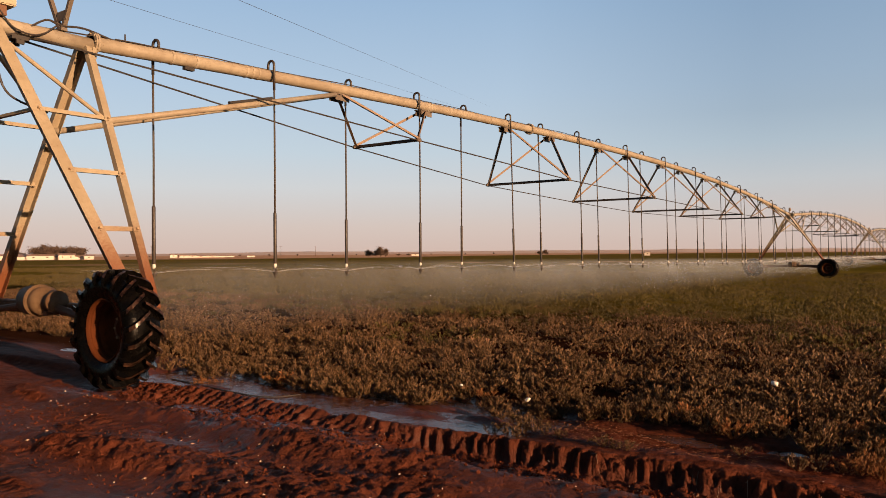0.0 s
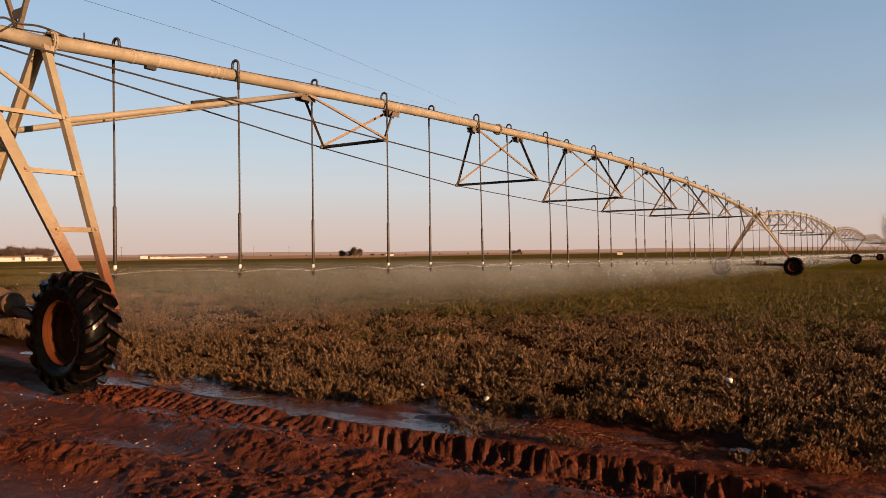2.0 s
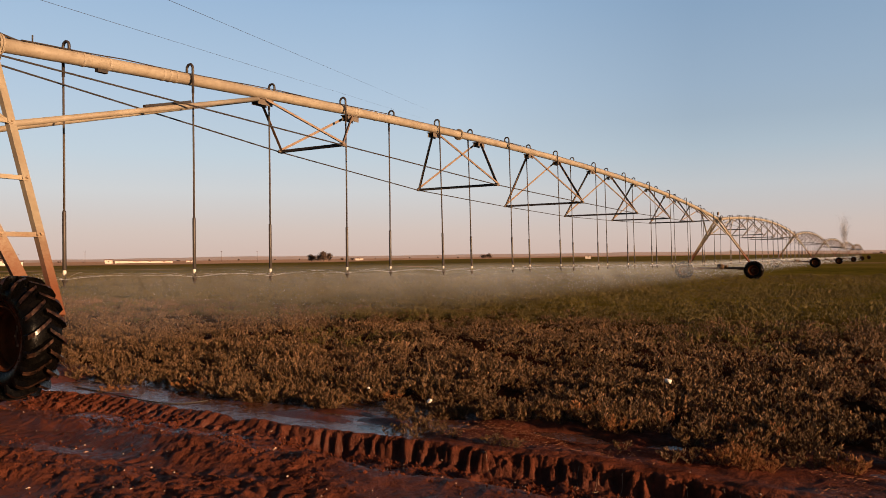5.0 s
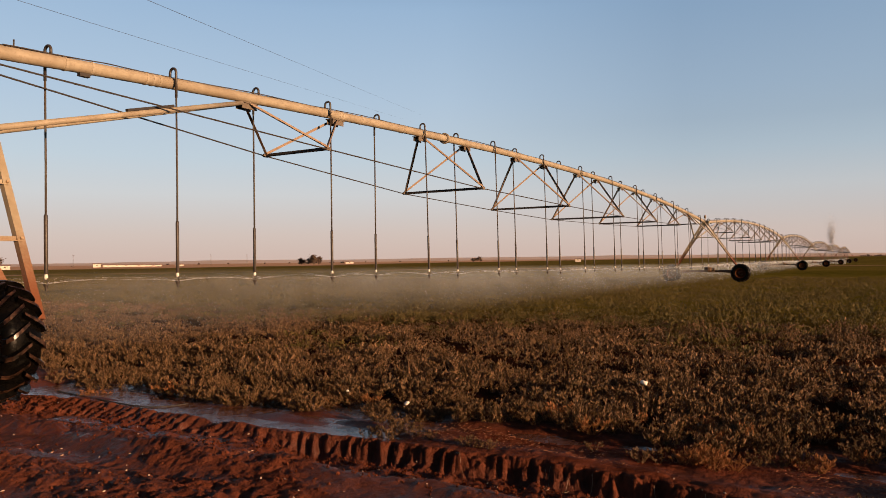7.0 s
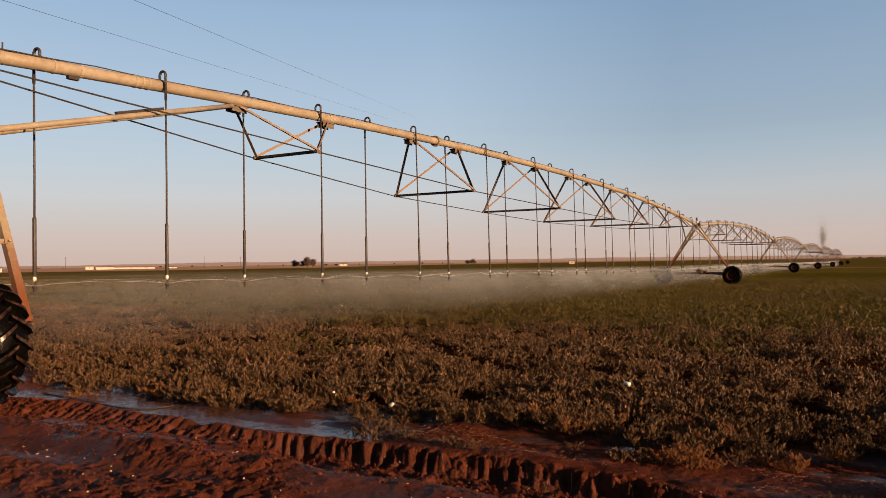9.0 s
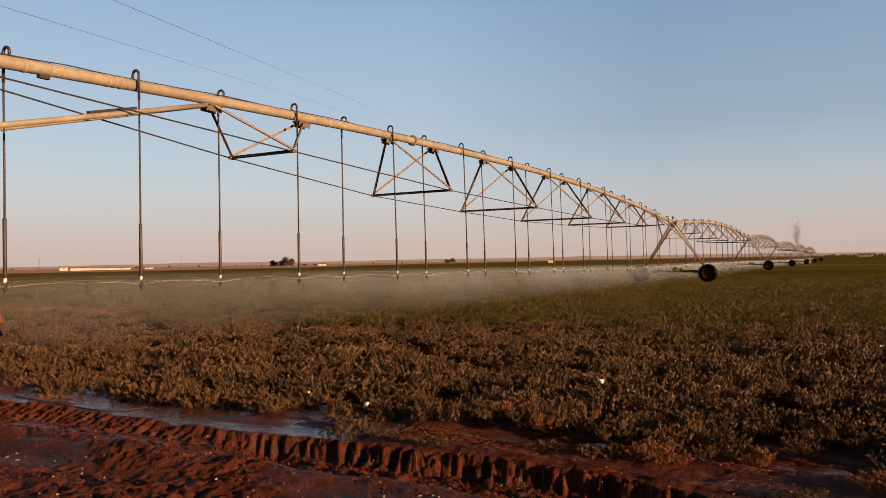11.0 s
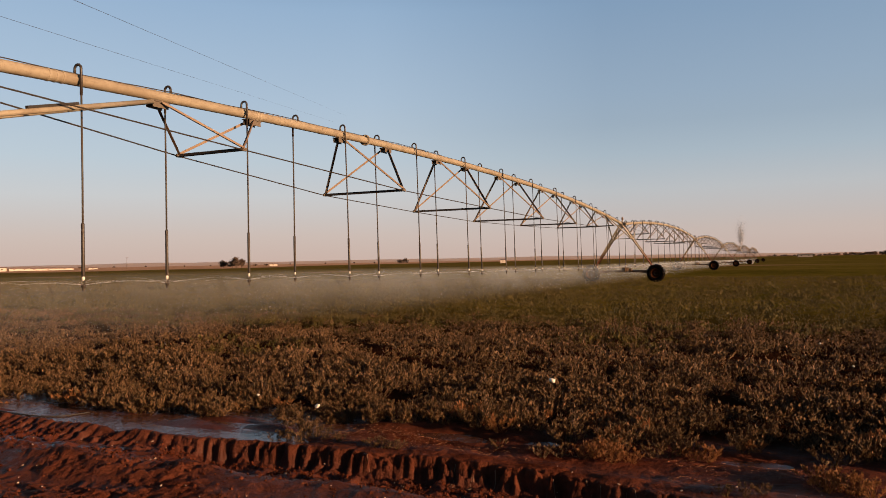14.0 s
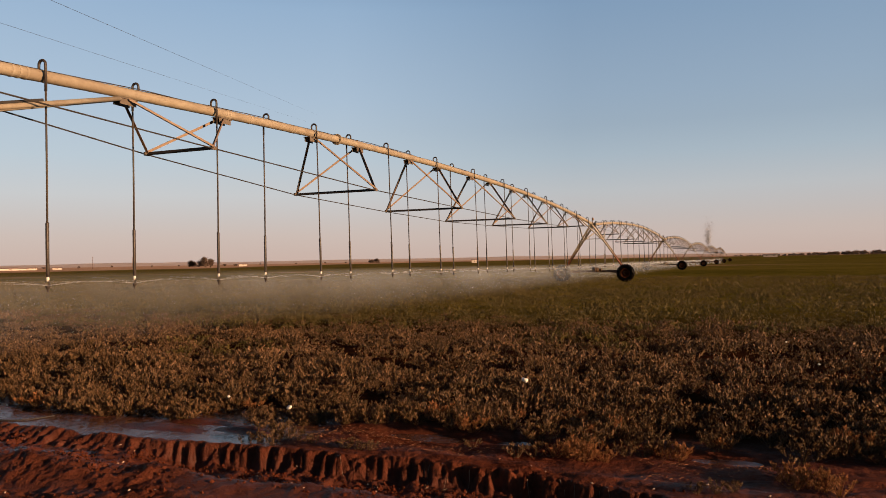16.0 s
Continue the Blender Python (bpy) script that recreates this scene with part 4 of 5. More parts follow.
def spots_in(u0, u1, density, seed, thin=0.0):
    r = np.random.default_rng(seed)
    reach = u1 * 1.5 + 6
    n = int((u1 - u0) * 2 * reach * density)
    u, v = u0 + (u1 - u0) * r.random(n), -reach + 2 * reach * r.random(n)
    x, y = AX_U.x * u + AX_V.x * v, AX_U.y * u + AX_V.y * v
    b = np.degrees(np.arctan2(x, y))
    keep = (b > -37) & (b < 51) & (y > 0.5)
    keep &= u > field_edge(v) + 0.0
    keep &= fbm(u * 1.9, v * 0.8, 111, 3) > 0.22 + 0.08 * (thin - 0.5) * r.random(n)
    for k in range(1, 3):       # wheel lanes of the further towers
        keep &= np.abs(u - (U0 + SPAN * k - 0.2)) > 0.7
    u, v = u[keep], v[keep]
    z = land(u, v)[0]
    return np.stack([AX_U.x * u + AX_V.x * v, AX_U.y * u + AX_V.y * v, z], -1)


near_sets = [clump(200 + i, 16, 15, 0.145, 0.13, 0.029, True) for i in range(7)]
mid_sets = [clump(230 + i, 14, 8, 0.15, 0.15, 0.038) for i in range(6)]
far_sets = [clump(260 + i, 12, 3, 0.16, 0.21, 0.048) for i in range(5)]
vast_sets = [clump(290 + i, 10, 3, 0.15, 0.30, 0.065) for i in range(5)]

near_spots = np.concatenate([spots_in(4.8, 8.8, 25, 1, 0.7), spots_in(4.8, 6.3, 14, 11, 0.0)])
order = np.argsort(near_spots @ np.array(AX_U))
single, rest = near_spots[order[:290]], near_spots[order[290:]]
meshes = []
for i, q in enumerate(near_sets):
    me = bpy.data.meshes.new("crop_plant")
    co = q.reshape(-1, 3)
    me.from_pydata(co.tolist(), [], np.arange(len(co)).reshape(-1, 4).tolist())
    me.materials.append(M_CROP if i < 6 else M_DRY)
    meshes.append(me)
for i, p in enumerate(single):
    ob = tagged(new("crop_plant", meshes[int(rng.integers(0, 7)) if rng.random() < 0.5 else int(rng.integers(0, 6))]), "low leafy crop plant with browning tips at the field edge", "plant", "crop plants at the field edge")
    ob.matrix_basis = Matrix.Translation(p) @ Matrix.Rotation(rng.random() * 6.28, 4, 'Z') @ Matrix.Scale(float(growth(p[None])[0]) * (0.75 + 0.45 * rng.random()), 4)
scatter("crop", near_sets, rest, M_CROP, "low dense green-brown crop plants", 2)
mid_spots = spots_in(8.8, 17, 13.5, 3, 0.6)
mid_u, mid_v = mid_spots @ np.array(AX_U), mid_spots @ np.array(AX_V)
greener = fbm(mid_u * 0.5, mid_v * 0.4, 119, 3) + 0.35 * (np.random.default_rng(41).random(len(mid_u)) - 0.5) + 0.07 * (mid_u - 13.5) > 0.57
scatter("crop", mid_sets, mid_spots[~greener], M_CROP, "low dense green-brown crop plants", 4)
scatter("crop", mid_sets, mid_spots[greener], M_CROP_FAR, "low dense green-brown crop plants", 9)
scatter("crop", far_sets, spots_in(17, 34, 7.5, 5, 0.4), M_CROP_FAR, "low dense green-brown crop plants", 6)
scatter("crop", vast_sets, spots_in(34, 62, 2.4, 7, 0.3), M_CROP_FAR, "low dense green-brown crop plants", 8)
dry_mesh = []
for i in range(3):
    q = clump(320 + i, 20, 14, 0.12, 0.11, 0.022, True).reshape(-1, 3)
    me = bpy.data.meshes.new("crop_plant")
    me.from_pydata(q.tolist(), [], np.arange(len(q)).reshape(-1, 4).tolist())
    me.materials.append(M_DRY)
    dry_mesh.append(me)
for u, v, k, s in ((4.86, -2.45, 1, 0.6), (4.88, -2.36, 2, 0.55), (4.87, -2.27, 3, 0.5), (4.98, -2.96, 4, 0.6), (4.95, -2.82, 1, 0.5), (4.92, -3.15, 0, 0.75), (4.98, -3.28, 2, 0.8), (5.05, -3.10, 4, 0.8), (4.90, -3.38, 5, 0.6), (5.12, -3.3, 1, 0.9), (5.14, -1.56, 4, 0.5), (5.05, -1.20, 0, 0.7), (5.08, -1.08, 3, 0.65), (5.3, -0.36, 2, 0.8),
                   (5.24, -0.48, 5, 0.7), (4.59, 0.03, 1, 0.5), (4.62, 0.13, 4, 0.55), (4.66, 0.23, 2, 0.5)):
    p = place(u, v, float(land(np.array([u]), np.array([v]))[0][0]))
    ob = tagged(new("crop_plant", meshes[k]), "single small crop plant standing in the mud", "plant", "crop plants at the field edge")
    ob.matrix_basis = Matrix.Translation(p) @ Matrix.Rotation(u * 9, 4, 'Z') @ Matrix.Scale(s, 4)
for u, v, s in ((5.12, -0.95, 0.9), (5.10, -0.86, 1.1), (5.14, -0.76, 1.2), (5.20, -0.68, 1.1), (5.10, -0.60, 0.9), (5.04, -0.72, 0.9), (5.22, -0.82, 1.2), (5.06, -7.30, 0.8), (5.14, -7.20, 0.8), (5.24, -7.12, 0.6), (5.18, -7.36, 0.6), (4.98, -7.24, 0.6),
                (5.02, 0.52, 1.1), (4.97, 0.58, 1.3), (4.90, 0.66, 1.2), (4.82, 0.72, 1.2), (4.74, 0.78, 1.1), (4.86, 0.56, 1.0), (5.42, -0.25, 0.8), (5.05, -3.2, 0.6)):
    p = place(u, v, float(land(np.array([u]), np.array([v]))[0][0]) - 0.005)
    ob = tagged(new("crop_plant", dry_mesh[int(u * 100 + s * 10) % 3]), "low orange-brown dried plant in the mud", "plant", "dried plants at the field edge")
    ob.matrix_basis = Matrix.Translation(p) @ Matrix.Rotation(u * 9, 4, 'Z') @ Matrix.Scale(s * 0.85, 4)

# ---- water: streams from the spray plates and the drifting drops ----
def spray(name, nozzles, drops, width, length, streams, seed, label):
    r = np.random.default_rng(seed)
    tri = []
    for p in nozzles:
        p = np.array(p)
        floor_z = float(slope(p @ np.array(AX_U)))
        h = p[2] - floor_z
        # drops along thrown arcs, thinning out with the wind towards the track
        n = drops
        a, el = r.random(n) * 6.283, np.radians(r.normal(7, 5, n))
        reach = 3.6 * (0.75 + 0.4 * r.random(n))
        q = r.random(n) ** 0.75 * reach
        k = (h + reach * np.tan(el)) / reach ** 2
        z = p[2] + q * np.tan(el) - k * q * q
        drift = 0.55 * (q / 4) ** 2
        c = np.stack([p[0] + np.cos(a) * q + AX_V.x * drift, p[1] + np.sin(a) * q + AX_V.y * drift, z], -1)
        c += r.normal(0, 0.05, (n, 3)) * (q / 3)[:, None]
        d = np.stack([np.cos(a), np.sin(a), np.tan(el) - 2 * k * q], -1)
        d /= np.linalg.norm(d, axis=1)[:, None]
        s = r.normal(0, 1, (n, 3))
        s -= d * (s * d).sum(1)[:, None]
        s /= np.linalg.norm(s, axis=1)[:, None]
        w, ln = width * (0.5 + r.random(n))[:, None], length * (0.5 + r.random(n))[:, None]
        along, across = c @ np.array(AX_U), c @ np.array(AX_V)
        keep = across < V0 + 1.25 + 0.008 * (along - U0)
        tri.append(np.stack([c - s * w, c + s * w, c + d * ln], 1)[keep])
        # unbroken streams close to the plate
        for i in range(streams):
            aa, e = 6.283 * (i + 0.3 * r.random()) / streams, math.radians(r.normal(8, 1.5))
            far_q = 0.7 + 0.7 * r.random()
            qs = np.linspace(0.02, far_q, 7)
            kk = (h + 4.8 * math.tan(e)) / 23.0
            line = np.stack([p[0] + math.cos(aa) * qs, p[1] + math.sin(aa) * qs, p[2] + qs * math.tan(e) - kk * qs * qs], -1)
            wd = np.linspace(0.0011, 0.0005, 7)
            for up in (np.array([0, 0, 1.0]), np.array([-math.sin(aa), math.cos(aa), 0.0])):
                for j in range(6):
                    tri.append(np.stack([line[j] - up * wd[j], line[j] + up * wd[j], line[j + 1] + up * wd[j + 1]])[None])
                    tri.append(np.stack([line[j] - up * wd[j], line[j + 1] + up * wd[j + 1], line[j + 1] - up * wd[j + 1]])[None])
    co = np.concatenate(tri).reshape(-1, 3)
    m = len(co) // 3
    me = bpy.data.meshes.new(name)
    me.vertices.add(m * 3)
    me.vertices.foreach_set("co", co.ravel())
    me.loops.add(m * 3)
    me.loops.foreach_set("vertex_index", np.arange(m * 3))
    me.polygons.add(m)
    me.polygons.foreach_set("loop_start", np.arange(0, m * 3, 3))
    me.update(calc_edges=True)
    me.materials.append(M_SPRAY)
    return tagged(new(name, me), label, "water", kind="stuff")


spray("water_spray", [p for p, k in NOZZLES[:11]], 1500, 0.0008, 0.010, 8, 31, "fine white water spray drifting below the nozzles")
spray("water_spray", [p for p, k in NOZZLES[11:24]], 1500, 0.0016, 0.018, 6, 36, "fine white water spray drifting below the nozzles")
spray("water_spray", [p for p, k in NOZZLES if k in (1, 2)], 1000, 0.004, 0.04, 3, 32, "fine white water spray drifting below the nozzles")
spray("water_spray", [p for p, k in NOZZLES if k > 2], 400, 0.010, 0.08, 0, 33, "fine white water spray drifting below the nozzles")


def mist(u0, u1, dv, thick, seed):
    """A gently waving veil of drifting spray that runs along under the pipeline."""
    us = np.arange(u0, u1, 0.7)
    hs = np.array([0.02, 0.15, 0.35, 0.6, 0.85, 1.05, 1.2, 1.32])
    dens = np.array([0.0, 0.14, 0.32, 0.58, 0.86, 1.0, 0.6, 0.0])
    line_v = np.interp(us, [U0 + SPAN * k for k in range(len(TOWER_V))], [V0 + d for d in TOWER_V])
    co, de = [], []
    for a, base_v in zip(us, line_v):
        w = dv + 0.35 * (fbm(np.array([a * 0.35]), np.array([dv]), seed, 3)[0] - 0.5)
        lean = 0.5 + 0.6 * fbm(np.array([a * 0.5]), np.array([dv + 3]), seed + 9, 2)[0]
        ends = float(step(u0, u0 + 3, a) * step(u1, u1 - 4, a)) * float(np.interp(a, [5, 12, 28, 60, 330], [0.7, 0.9, 1.55, 2.0, 2.3]))
        for h, dd in zip(hs, dens):
            co.append(tuple(place(a, base_v + w + lean * (1.3 - h), float(slope(a)) + h)))
            de.append(dd * thick * ends)
    m = len(hs)
    fs = [(i * m + j, i * m + j + 1, (i + 1) * m + j + 1, (i + 1) * m + j) for i in range(len(us) - 1) for j in range(m - 1)]
    ob = obj_from("mist", np.array(co), fs, M_MIST, True)
    at = ob.data.attributes.new("veil", 'FLOAT', 'POINT')
    at.data.foreach_set("value", np.array(de))
    tagged(ob, "thin pale mist drifting under the sprinklers", "mist", kind="stuff")


mist(5.0, 330, -3.0, 0.07, 141)
mist(5.0, 330, -1.9, 0.09, 143)
mist(5.6, 330, -0.9, 0.08, 145)
mist(14.0, 200, -0.3, 0.07, 147)

# a leak that blows a column of water up from the pipeline, far off
r = np.random.default_rng(35)
n = 26000
base = place(U0 + SPAN * 3.62, V0 + 3.6, 2.2)
hh = np.clip(r.normal(0.5, 0.26, n), 0, 1.25)
c = np.stack([base.x + r.normal(0, 1, n) * (0.22 + 0.32 * hh), base.y + r.normal(0, 1, n) * (0.22 + 0.32 * hh), base.z + hh * 6.5], -1)
d = r.normal(0, 0.012, (n, 3)) + np.array([0, 0, 0.02])
s = r.normal(0, 0.008, (n, 3))
tri = np.stack([c - s, c + s, c + d * 1.5], 1).reshape(-1, 3)
tagged(obj_from("water_plume", tri, np.arange(n * 3).reshape(-1, 3), M_PLUME), "thin grey column of leaking water over the pipeline", "water", kind="stuff")


# a bright burst of spray close to the ground beside the last towers
n = 2500
base = place(215, -5.1, float(slope(215)) + 0.45)
c = np.array(base) + r.normal(0, 1, (n, 3)) * np.array([0.55, 0.55, 0.28])
d, s = r.normal(0, 0.03, (n, 3)), r.normal(0, 0.02, (n, 3))
tri = np.stack([c - s, c + s, c + d * 1.5], 1).reshape(-1, 3)
tagged(obj_from("water_burst", tri, np.arange(n * 3).reshape(-1, 3), M_SPRAY), "small bright white burst of water low over the field", "water", kind="stuff")


# ---- far distance ----
def polar(bearing, dist, z=0.0):
    b = radians(bearing)
    return Vector((math.sin(b) * dist, math.cos(b) * dist, z))


GROUND_FAR = float(slope(100))

bs = np.linspace(-75, 85, 220)
ridge = 3 + 14 * fbm(bs * 0.10 + 30, bs * 0, 121, 5) * 0.6 * step(46, 14, bs) + 2 * fbm(bs * 0.9, bs * 0, 131, 3)
rows = []
for k, (dist, hgt) in enumerate(((1500, 0.0), (1900, 0.45), (2300, 1.0), (2900, 0.9), (3900, 0.0))):
    rows.append(np.stack([np.sin(np.radians(bs)) * dist, np.cos(np.radians(bs)) * dist, GROUND_FAR - 1.0 + ridge * hgt], -1))
grid = np.concatenate(rows)
nb = len(bs)
hill_faces = [(k * nb + i, k * nb + i + 1, (k + 1) * nb + i + 1, (k + 1) * nb + i) for k in range(4) for i in range(nb - 1)]
tagged(obj_from("hills", grid, hill_faces, M_HILL, True), "low pale sandy hills on the horizon", "hills", kind="structure")


# Far sheet that carries the painted sky glow.
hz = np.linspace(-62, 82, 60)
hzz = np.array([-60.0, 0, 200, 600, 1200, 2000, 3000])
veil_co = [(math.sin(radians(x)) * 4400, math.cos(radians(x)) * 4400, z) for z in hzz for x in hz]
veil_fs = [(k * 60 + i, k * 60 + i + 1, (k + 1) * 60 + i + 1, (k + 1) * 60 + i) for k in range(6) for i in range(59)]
tagged(obj_from("backdrop", np.array(veil_co), veil_fs, M_SKY_GLOW, True), "glowing backdrop painted with pinkish evening haze and sky", "sky", kind="structure")


def leaf_cloud(r, centre, size, count, leaf):
    """Small bent leaf faces spread through lumps of a crown."""
    lumps = r.normal(0, 0.42, (9, 3)) * size
    pick = lumps[r.integers(0, 9, count)]
    c = pick + r.normal(0, 0.26, (count, 3)) * size + np.array(centre)
    d = r.normal(0, 1, (count, 3))
    d /= np.linalg.norm(d, axis=1)[:, None]
    s = np.cross(d, r.normal(0, 1, (count, 3)))
    s /= np.linalg.norm(s, axis=1)[:, None]
    ln = leaf * (0.6 + 0.8 * r.random(count))[:, None]
    return np.stack([c - s * ln * 0.4, c + d * ln, c + s * ln * 0.4], 1).reshape(-1, 3)


def build_tree(seed, height, width):
    r = np.random.default_rng(seed)
    t = new("tree")
    bm = bmesh.new()
    tube(bm, [(0, 0, -0.3), (0.05, 0.02, height * 0.25), (0.1, 0.05, height * 0.6)], [height * 0.035, height * 0.026, height * 0.012], 7)
    for i in range(5):
        a = 1.26 * i + r.random()
        z0 = height * (0.25 + 0.07 * i)
        tube(bm, [(0.05, 0.02, z0), (math.cos(a) * width * 0.2, math.sin(a) * width * 0.2, z0 + height * 0.14), (math.cos(a) * width * 0.36, math.sin(a) * width * 0.36, z0 + height * 0.24)],
             [height * 0.014, height * 0.009, height * 0.004], 5)
    part("trunk", bm, M_BARK, t)
    co = leaf_cloud(r, (0, 0, height * 0.50), np.array([width * 0.42, width * 0.42, height * 0.36]), 2000, height * 0.075)
    co[:, 2] = np.maximum(co[:, 2], height * 0.08)
    me = bpy.data.meshes.new("crown")
    me.from_pydata(co.tolist(), [], np.arange(len(co)).reshape(-1, 3).tolist())
    me.materials.append(M_TREE)
    crown = new("crown", me)
    crown.parent = t
    return t


tree_kinds = [tagged(build_tree(400 + i, 5.0, w), "dark bushy tree on the horizon", "tree", "far trees") for i, w in enumerate((4.5, 6.0, 7.5, 9.0))]
tree_used = set()


def plant_tree(kind, bearing, dist, scale):
    m = Matrix.Translation(polar(bearing, dist, GROUND_FAR)) @ Matrix.Rotation(bearing * 7.7, 4, 'Z') @ Matrix.Diagonal((scale, scale, scale, 1))
    if kind in tree_used:
        ob = copy_thing(tree_kinds[kind], m)
        ob.scale = (scale, scale, scale)
    else:
        tree_kinds[kind].matrix_basis = m
        tree_used.add(kind)


for bearing, dist, scale, kind in ((-28.7, 470, 1.45, 3), (-28.2, 460, 1.55, 3), (-27.7, 470, 1.6, 3), (-27.2, 480, 1.55, 3), (-26.5, 465, 1.5, 3), (-26.1, 470, 1.4, 3), (-28.45, 465, 1.4, 2), (-27.95, 468, 1.5, 2), (-26.8, 472, 1.3, 2), (-29.6, 520, 0.8, 2),
                                   (-5.55, 430, 0.80, 1), (-5.35, 432, 0.6, 2), (-4.62, 420, 1.15, 1), (-4.25, 425, 0.95, 1), (-4.9, 425, 0.8, 1), (-3.2, 520, 0.35, 3), (-2.4, 520, 0.35, 3),
                                   (7.75, 480, 0.62, 3), (8.15, 470, 0.66, 2)):
    plant_tree(kind, bearing, dist, scale)
for i in range(230):
    bearing = 35.0 + 20 * (i / 230.0) + rng.random() * 0.3
    plant_tree(int(rng.integers(0, 4)), bearing, 600 + 60 * rng.random(), (0.27 + 0.36 * step(37.0, 44, bearing)) * (0.6 + 0.6 * rng.random()))
for i in range(16):
    plant_tree(int(rng.integers(0, 4)), -26 + i * 2.1 + rng.random(), 640 + 80 * rng.random(), 0.16 + 0.22 * rng.random())


def build_house(w, d, h, windows):
    hs = new("farm_building")
    bm = bmesh.new()
    box(bm, (0, 0, h / 2 - 0.2), (w, d, h + 0.4))
    part("wall", bm, M_PLASTER, hs)
    bm = bmesh.new()
    vs = [bm.verts.new(p) for p in ((-w / 2 - .4, -d / 2 - .4, h), (w / 2 + .4, -d / 2 - .4, h), (w / 2 + .4, d / 2 + .4, h), (-w / 2 - .4, d / 2 + .4, h),
                                     (-w / 2 - .4, 0, h + d * 0.13), (w / 2 + .4, 0, h + d * 0.13))]
    for f in ((0, 1, 5, 4), (2, 3, 4, 5), (0, 4, 3), (1, 2, 5), (3, 2, 1, 0)):
        bm.faces.new([vs[i] for i in f])
    part("roof", bm, M_ROOF, hs)
    for i in range(windows):
        bm = bmesh.new()
        x = -w / 2 + w * (i + 0.5) / windows
        box(bm, (x, -d / 2 - 0.02, h * 0.52), (w / windows * 0.16, 0.08, h * 0.36))
        part("window", bm, M_DARK, hs)
    return hs


for bearing, dist, w, d, h, wins in ((-29.3, 455, 9, 8, 1.3, 1), (-28.5, 452, 13, 7, 1.7, 2), (-27.5, 458, 6, 7, 1.1, 1), (-26.9, 452, 8, 8, 2.0, 2), (-26.1, 456, 7, 6, 1.2, 1), (-25.5, 450, 5, 6, 1.5, 1), (-30.6, 470, 20, 8, 1.8, 2),
                                     (-19.9, 560, 5, 6, 1.9, 1), (-18.9, 575, 12, 7, 1.2, 2), (-17.6, 590, 17, 7, 0.9, 2), (-16.2, 600, 12, 6, 0.8, 1), (-14.4, 610, 6, 6, 0.7, 1),
                                     (-1.9, 580, 6, 5, 1.1, 1), (15.8, 420, 3, 3, 1.4, 1), (37.4, 560, 9, 5, 1.3, 2)):
    hs = tagged(build_house(w, d, h, wins), "long low pale farm building beyond the field", "building", "far farm buildings")
    hs.matrix_basis = Matrix.Translation(polar(bearing, dist, GROUND_FAR)) @ Matrix.Rotation(-radians(bearing), 4, 'Z')


def build_pole(h):
    pl = new("utility_pole")
    bm = bmesh.new()
    tube(bm, [(0, 0, -0.3), (0, 0, h)], [0.13, 0.09], 8)
    part("post", bm, M_BARK, pl)
    bm = bmesh.new()
    box(bm, (0, 0, h - 0.6), (1.8, 0.1, 0.12))
    part("crossarm", bm, M_BARK, pl)
    return pl


pole_first = tagged(build_pole(8.0), "thin wooden utility pole far beyond the field", "pole", "far utility poles")
pole_first.matrix_basis = Matrix.Translation(polar(-21.4, 520, GROUND_FAR))
for bearing, dist in ((-26.9, 500), (-12.2, 560), (-9.6, 600)):
    copy_thing(pole_first, Matrix.Translation(polar(bearing, dist, GROUND_FAR)))


def sky_point(px, py, dist):
    """A point on a straight overhead line, from its heading and rise as seen from the start of the walk."""
    return Vector((px * dist, dist, 1.4 + py * dist))


for a, c in (((-0.52, 0.366, 30), (0.10, 0.175, 130)), ((-0.33, 0.366, 30), (0.10, 0.185, 130))):
    bm = bmesh.new()
    p, q = sky_point(*a), sky_point(*c)
    tube(bm, [p.lerp(q, t) for t in np.linspace(-0.25, 0.74, 16)], [0.012 - 0.0006 * i for i in range(16)], 5)
    tagged(part("overhead_wire", bm, M_ROD, None), "thin dark overhead wire against the sky", "wire", "overhead wires")

# ---- litter on the field edge ----
for u, v, s in ((7.25, -1.75, 0.065), (5.52, -3.40, 0.045), (5.81, -4.28, 0.03), (9.24, 1.10, 0.032), (11.69, 0.90, 0.034), (18.6, -13.9, 0.04)):
    bm = bmesh.new()
    got = bmesh.ops.create_icosphere(bm, subdivisions=2, radius=s * 0.65)
    for vert in got["verts"]:
        vert.co *= 0.75 + 0.5 * noise.noise(vert.co * 25 + Vector((u, v, 0)))
        vert.co.z *= 0.7
    lit = part("litter", bm, M_WHITE, None, "", True)
    lit.location = place(u, v, float(land(np.array([u]), np.array([v]))[0][0]) + 0.15 + s * 0.6)
    tagged(lit, "crumpled white scrap caught in the crop", "litter", "scraps of litter")

# ---- a dark bent twig lying in the puddle ----
bm = bmesh.new()
twig = [(5.02, -7.75), (4.97, -7.25), (4.90, -6.70), (4.86, -6.28), (4.88, -6.02), (4.98, -5.88), (5.16, -5.80)]
tube(bm, curve([place(u, v, max(-0.026, float(land(np.array([u]), np.array([v]))[0][0])) + 0.004) for u, v in twig]), 0.007, 6)
tagged(part("twig", bm, M_ROD, None), "thin dark bent twig lying in the puddle", "twig")

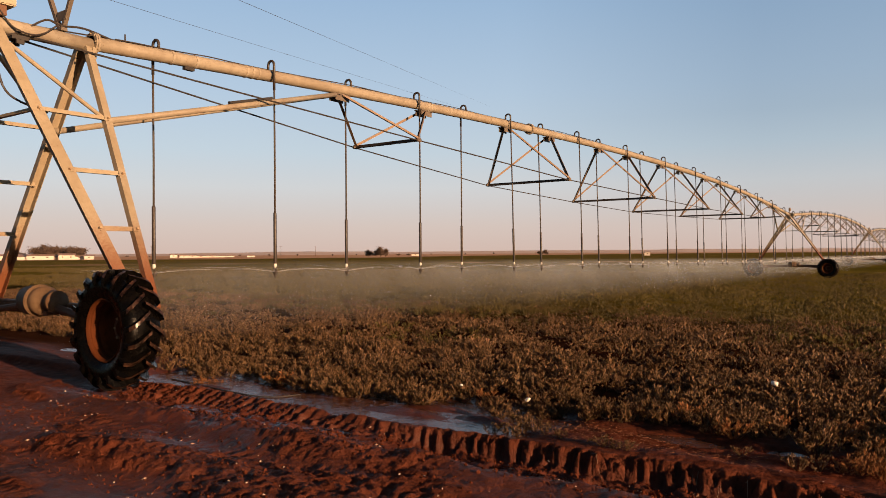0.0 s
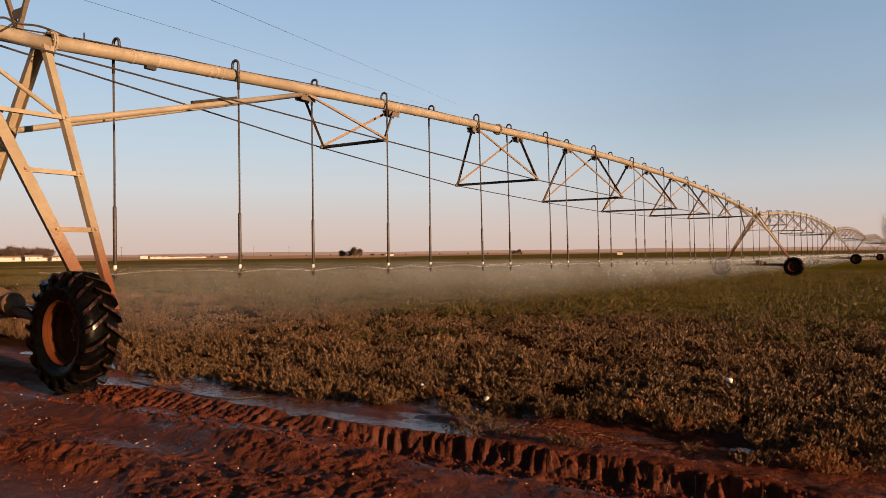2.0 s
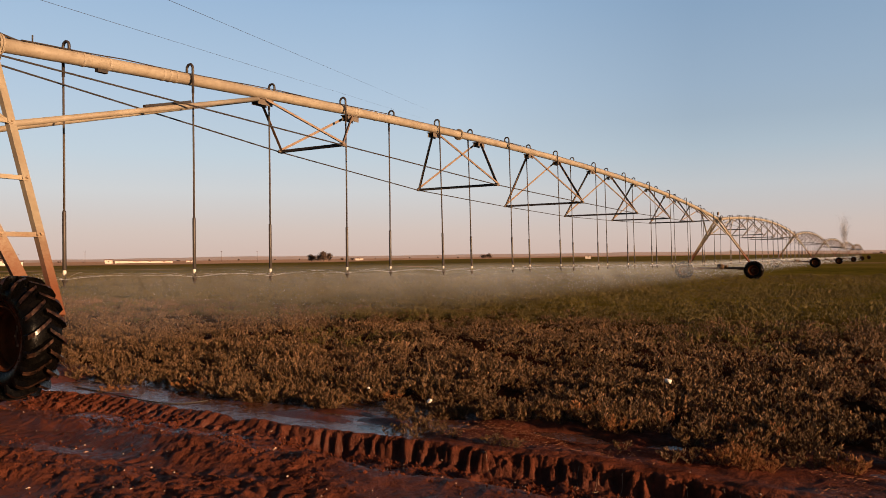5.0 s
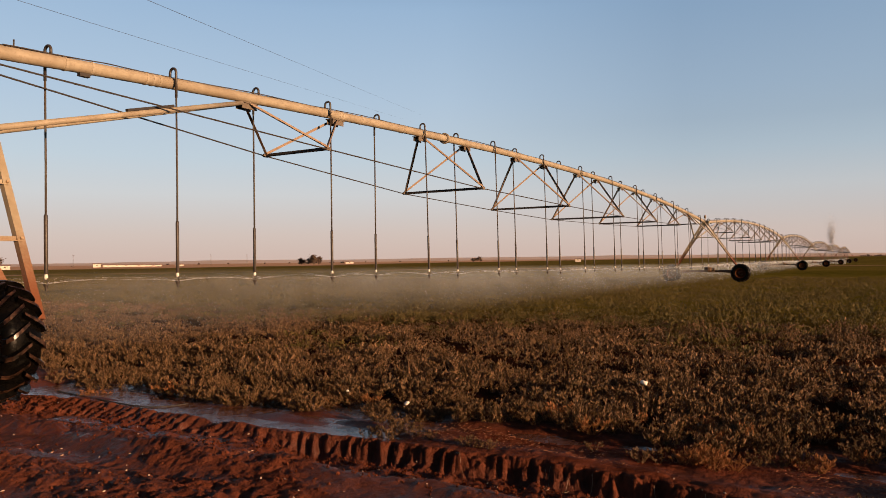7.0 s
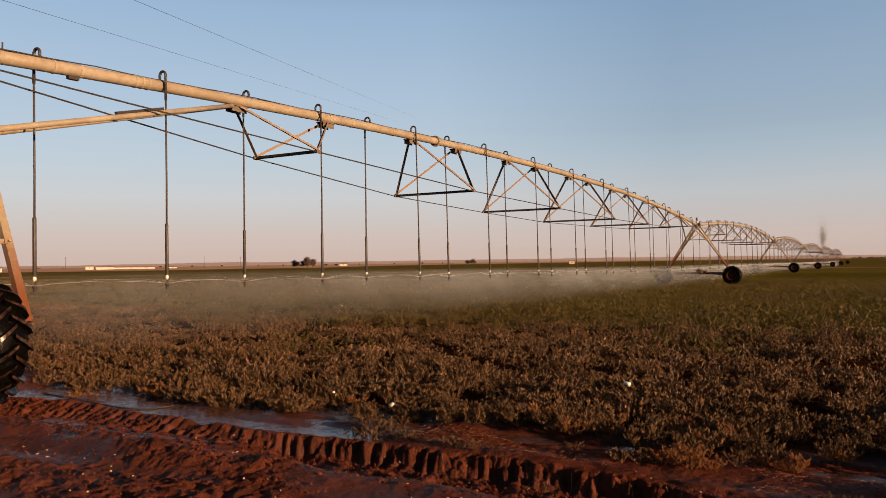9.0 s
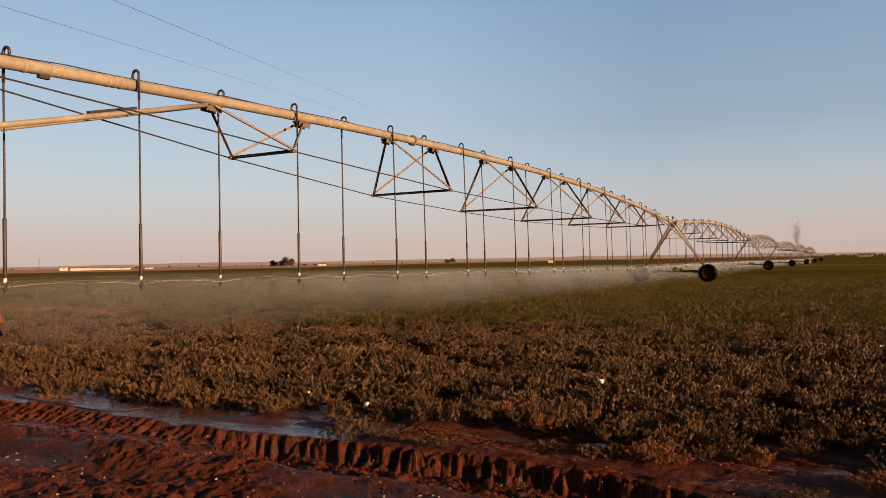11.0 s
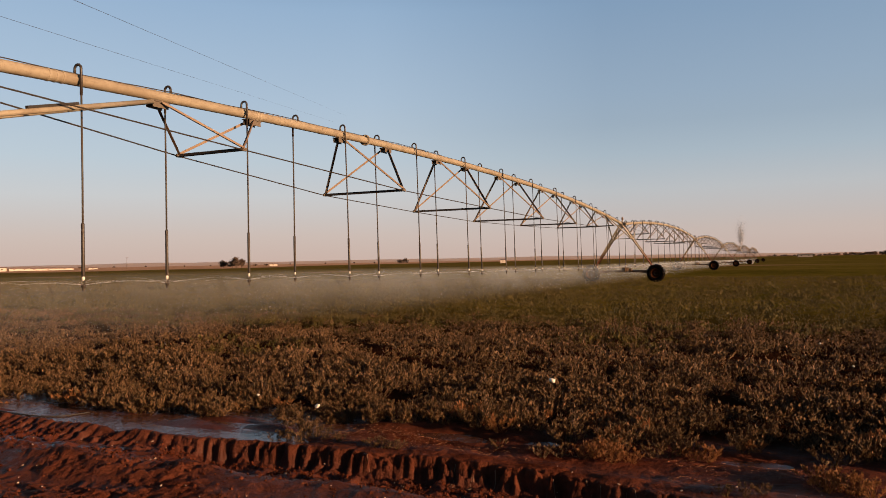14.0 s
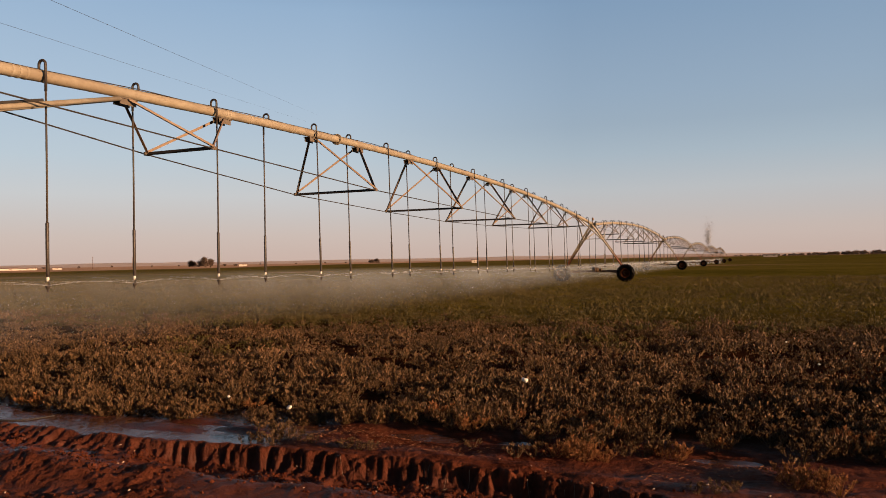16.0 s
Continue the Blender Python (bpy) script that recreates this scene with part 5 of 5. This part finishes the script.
# ---- straw, husks and pebbles trodden into the mud ----
r = np.random.default_rng(51)
n = 260
u, v = 2.4 + 2.4 * r.random(n) ** 0.8, -8.0 + 9.0 * r.random(n)
z = land(u, v)[0]
co, fs = [], []
for a, c, h in zip(u, v, z):
    p = np.array(place(a, c, h + 0.004))
    ang, ln, wd = r.random() * 6.28, 0.006 + 0.014 * r.random() ** 2, 0.003 + 0.004 * r.random()
    d, e = np.array([math.cos(ang), math.sin(ang), 0.2 * r.random()]), np.array([-math.sin(ang), math.cos(ang), 0.3])
    k = len(co)
    co += [p - d * ln, p + e * wd, p + d * ln, p - e * wd, p + np.array([0, 0, wd * 1.3]), p - np.array([0, 0, wd])]
    fs += [(k, k + 1, k + 4), (k + 1, k + 2, k + 4), (k + 2, k + 3, k + 4), (k + 3, k, k + 4), (k + 1, k, k + 5), (k + 2, k + 1, k + 5), (k + 3, k + 2, k + 5), (k, k + 3, k + 5)]
n_dry = 3000
v2 = -3.3 + 4.3 * r.random(n_dry)
u2 = wall_line(v2) + 0.18 + 0.62 * r.random(n_dry)
keep = fbm(u2 * 2.5, v2 * 1.2, 151, 3) > 0.47
u2, v2 = u2[keep], v2[keep]
straw_co, straw_fs = [], []
for a, c, h in zip(u2, v2, land(u2, v2)[0]):
    p = np.array(place(a, c, h + 0.006))
    ang, ln, wd = r.random() * 6.28, 0.005 + 0.015 * r.random() ** 2, 0.0010 + 0.0012 * r.random()
    d, e = np.array([math.cos(ang), math.sin(ang), 0.3 * r.random()]), np.array([-math.sin(ang), math.cos(ang), 0.1])
    k = len(straw_co)
    straw_co += [p - d * ln, p - d * 0.2 * ln + e * wd + np.array([0, 0, wd * 2]), p + d * ln, p - e * wd]
    straw_fs += [(k, k + 1, k + 2), (k, k + 2, k + 3), (k, k + 3, k + 1), (k + 1, k + 3, k + 2)]
tagged(obj_from("straw", np.array(straw_co), straw_fs, M_STRAW_RED), "reddish dry straw scattered on the muddy strip", "straw", kind="stuff")
tagged(obj_from("pebbles", np.array(co), fs, M_STRAW), "small pale pebbles and husks in the mud", "pebbles", kind="stuff")

# ---- pale rootlets hanging out over the rut wall ----
r = np.random.default_rng(57)
bm = bmesh.new()
for i in range(14):
    v0 = -2.7 + 3.2 * r.random()
    w0 = float(wall_line(np.array([v0]))[0])
    k = np.linspace(0, 1, 14)
    us = w0 + 0.02 - k * (0.08 + 0.08 * r.random())
    vs = v0 + k * (0.05 * r.normal() + 0.07) + 0.010 * np.sin(k * 7 + v0 * 9)
    zs = land(us, vs)[0] + 0.002
    tube(bm, [place(a, c, h) for a, c, h in zip(us, vs, zs)], 0.0012 + 0.0009 * r.random(), 5)
tagged(part("rootlets", bm, M_BRACE, None), "pale thin rootlets draped over the rut wall", "roots", kind="stuff")

# ---- crumbs of soil broken from the wall and pressed up along the track ----
r = np.random.default_rng(59)
n = 26000
v = -7.6 + 9.0 * r.random(n)
u = np.where(r.random(n) < 0.62, wall_line(v) - 0.06 - 0.62 * r.random(n), 2.4 + 2.2 * r.random(n))
keep = fbm(u * 4.5, v * 2.0, 153, 3) > 0.40 + 0.12 * r.random(n)
u, v = u[keep], v[keep]
n = len(u)
size = 0.002 + 0.011 * r.random(n) ** 3
mid = np.stack([AX_U.x * u + AX_V.x * v, AX_U.y * u + AX_V.y * v, land(u, v)[0] + size * 0.3], -1)
shape = np.array([(1, 0, 0), (-1, 0, 0), (0, 1, 0), (0, -1, 0), (0, 0, 1), (0, 0, -1)], float)
co = mid[:, None, :] + shape[None] * size[:, None, None] * (0.5 + r.random((n, 6, 1))) + r.normal(0, 0.2, (n, 6, 3)) * size[:, None, None]
tri = np.array([(0, 2, 4), (2, 1, 4), (1, 3, 4), (3, 0, 4), (2, 0, 5), (1, 2, 5), (3, 1, 5), (0, 3, 5)])
fs = (np.arange(n)[:, None, None] * 6 + tri[None]).reshape(-1, 3)
tagged(obj_from("soil_crumbs", co.reshape(-1, 3), fs, M_GROUND), "loose red soil crumbs in and beside the rut", "soil", kind="stuff")
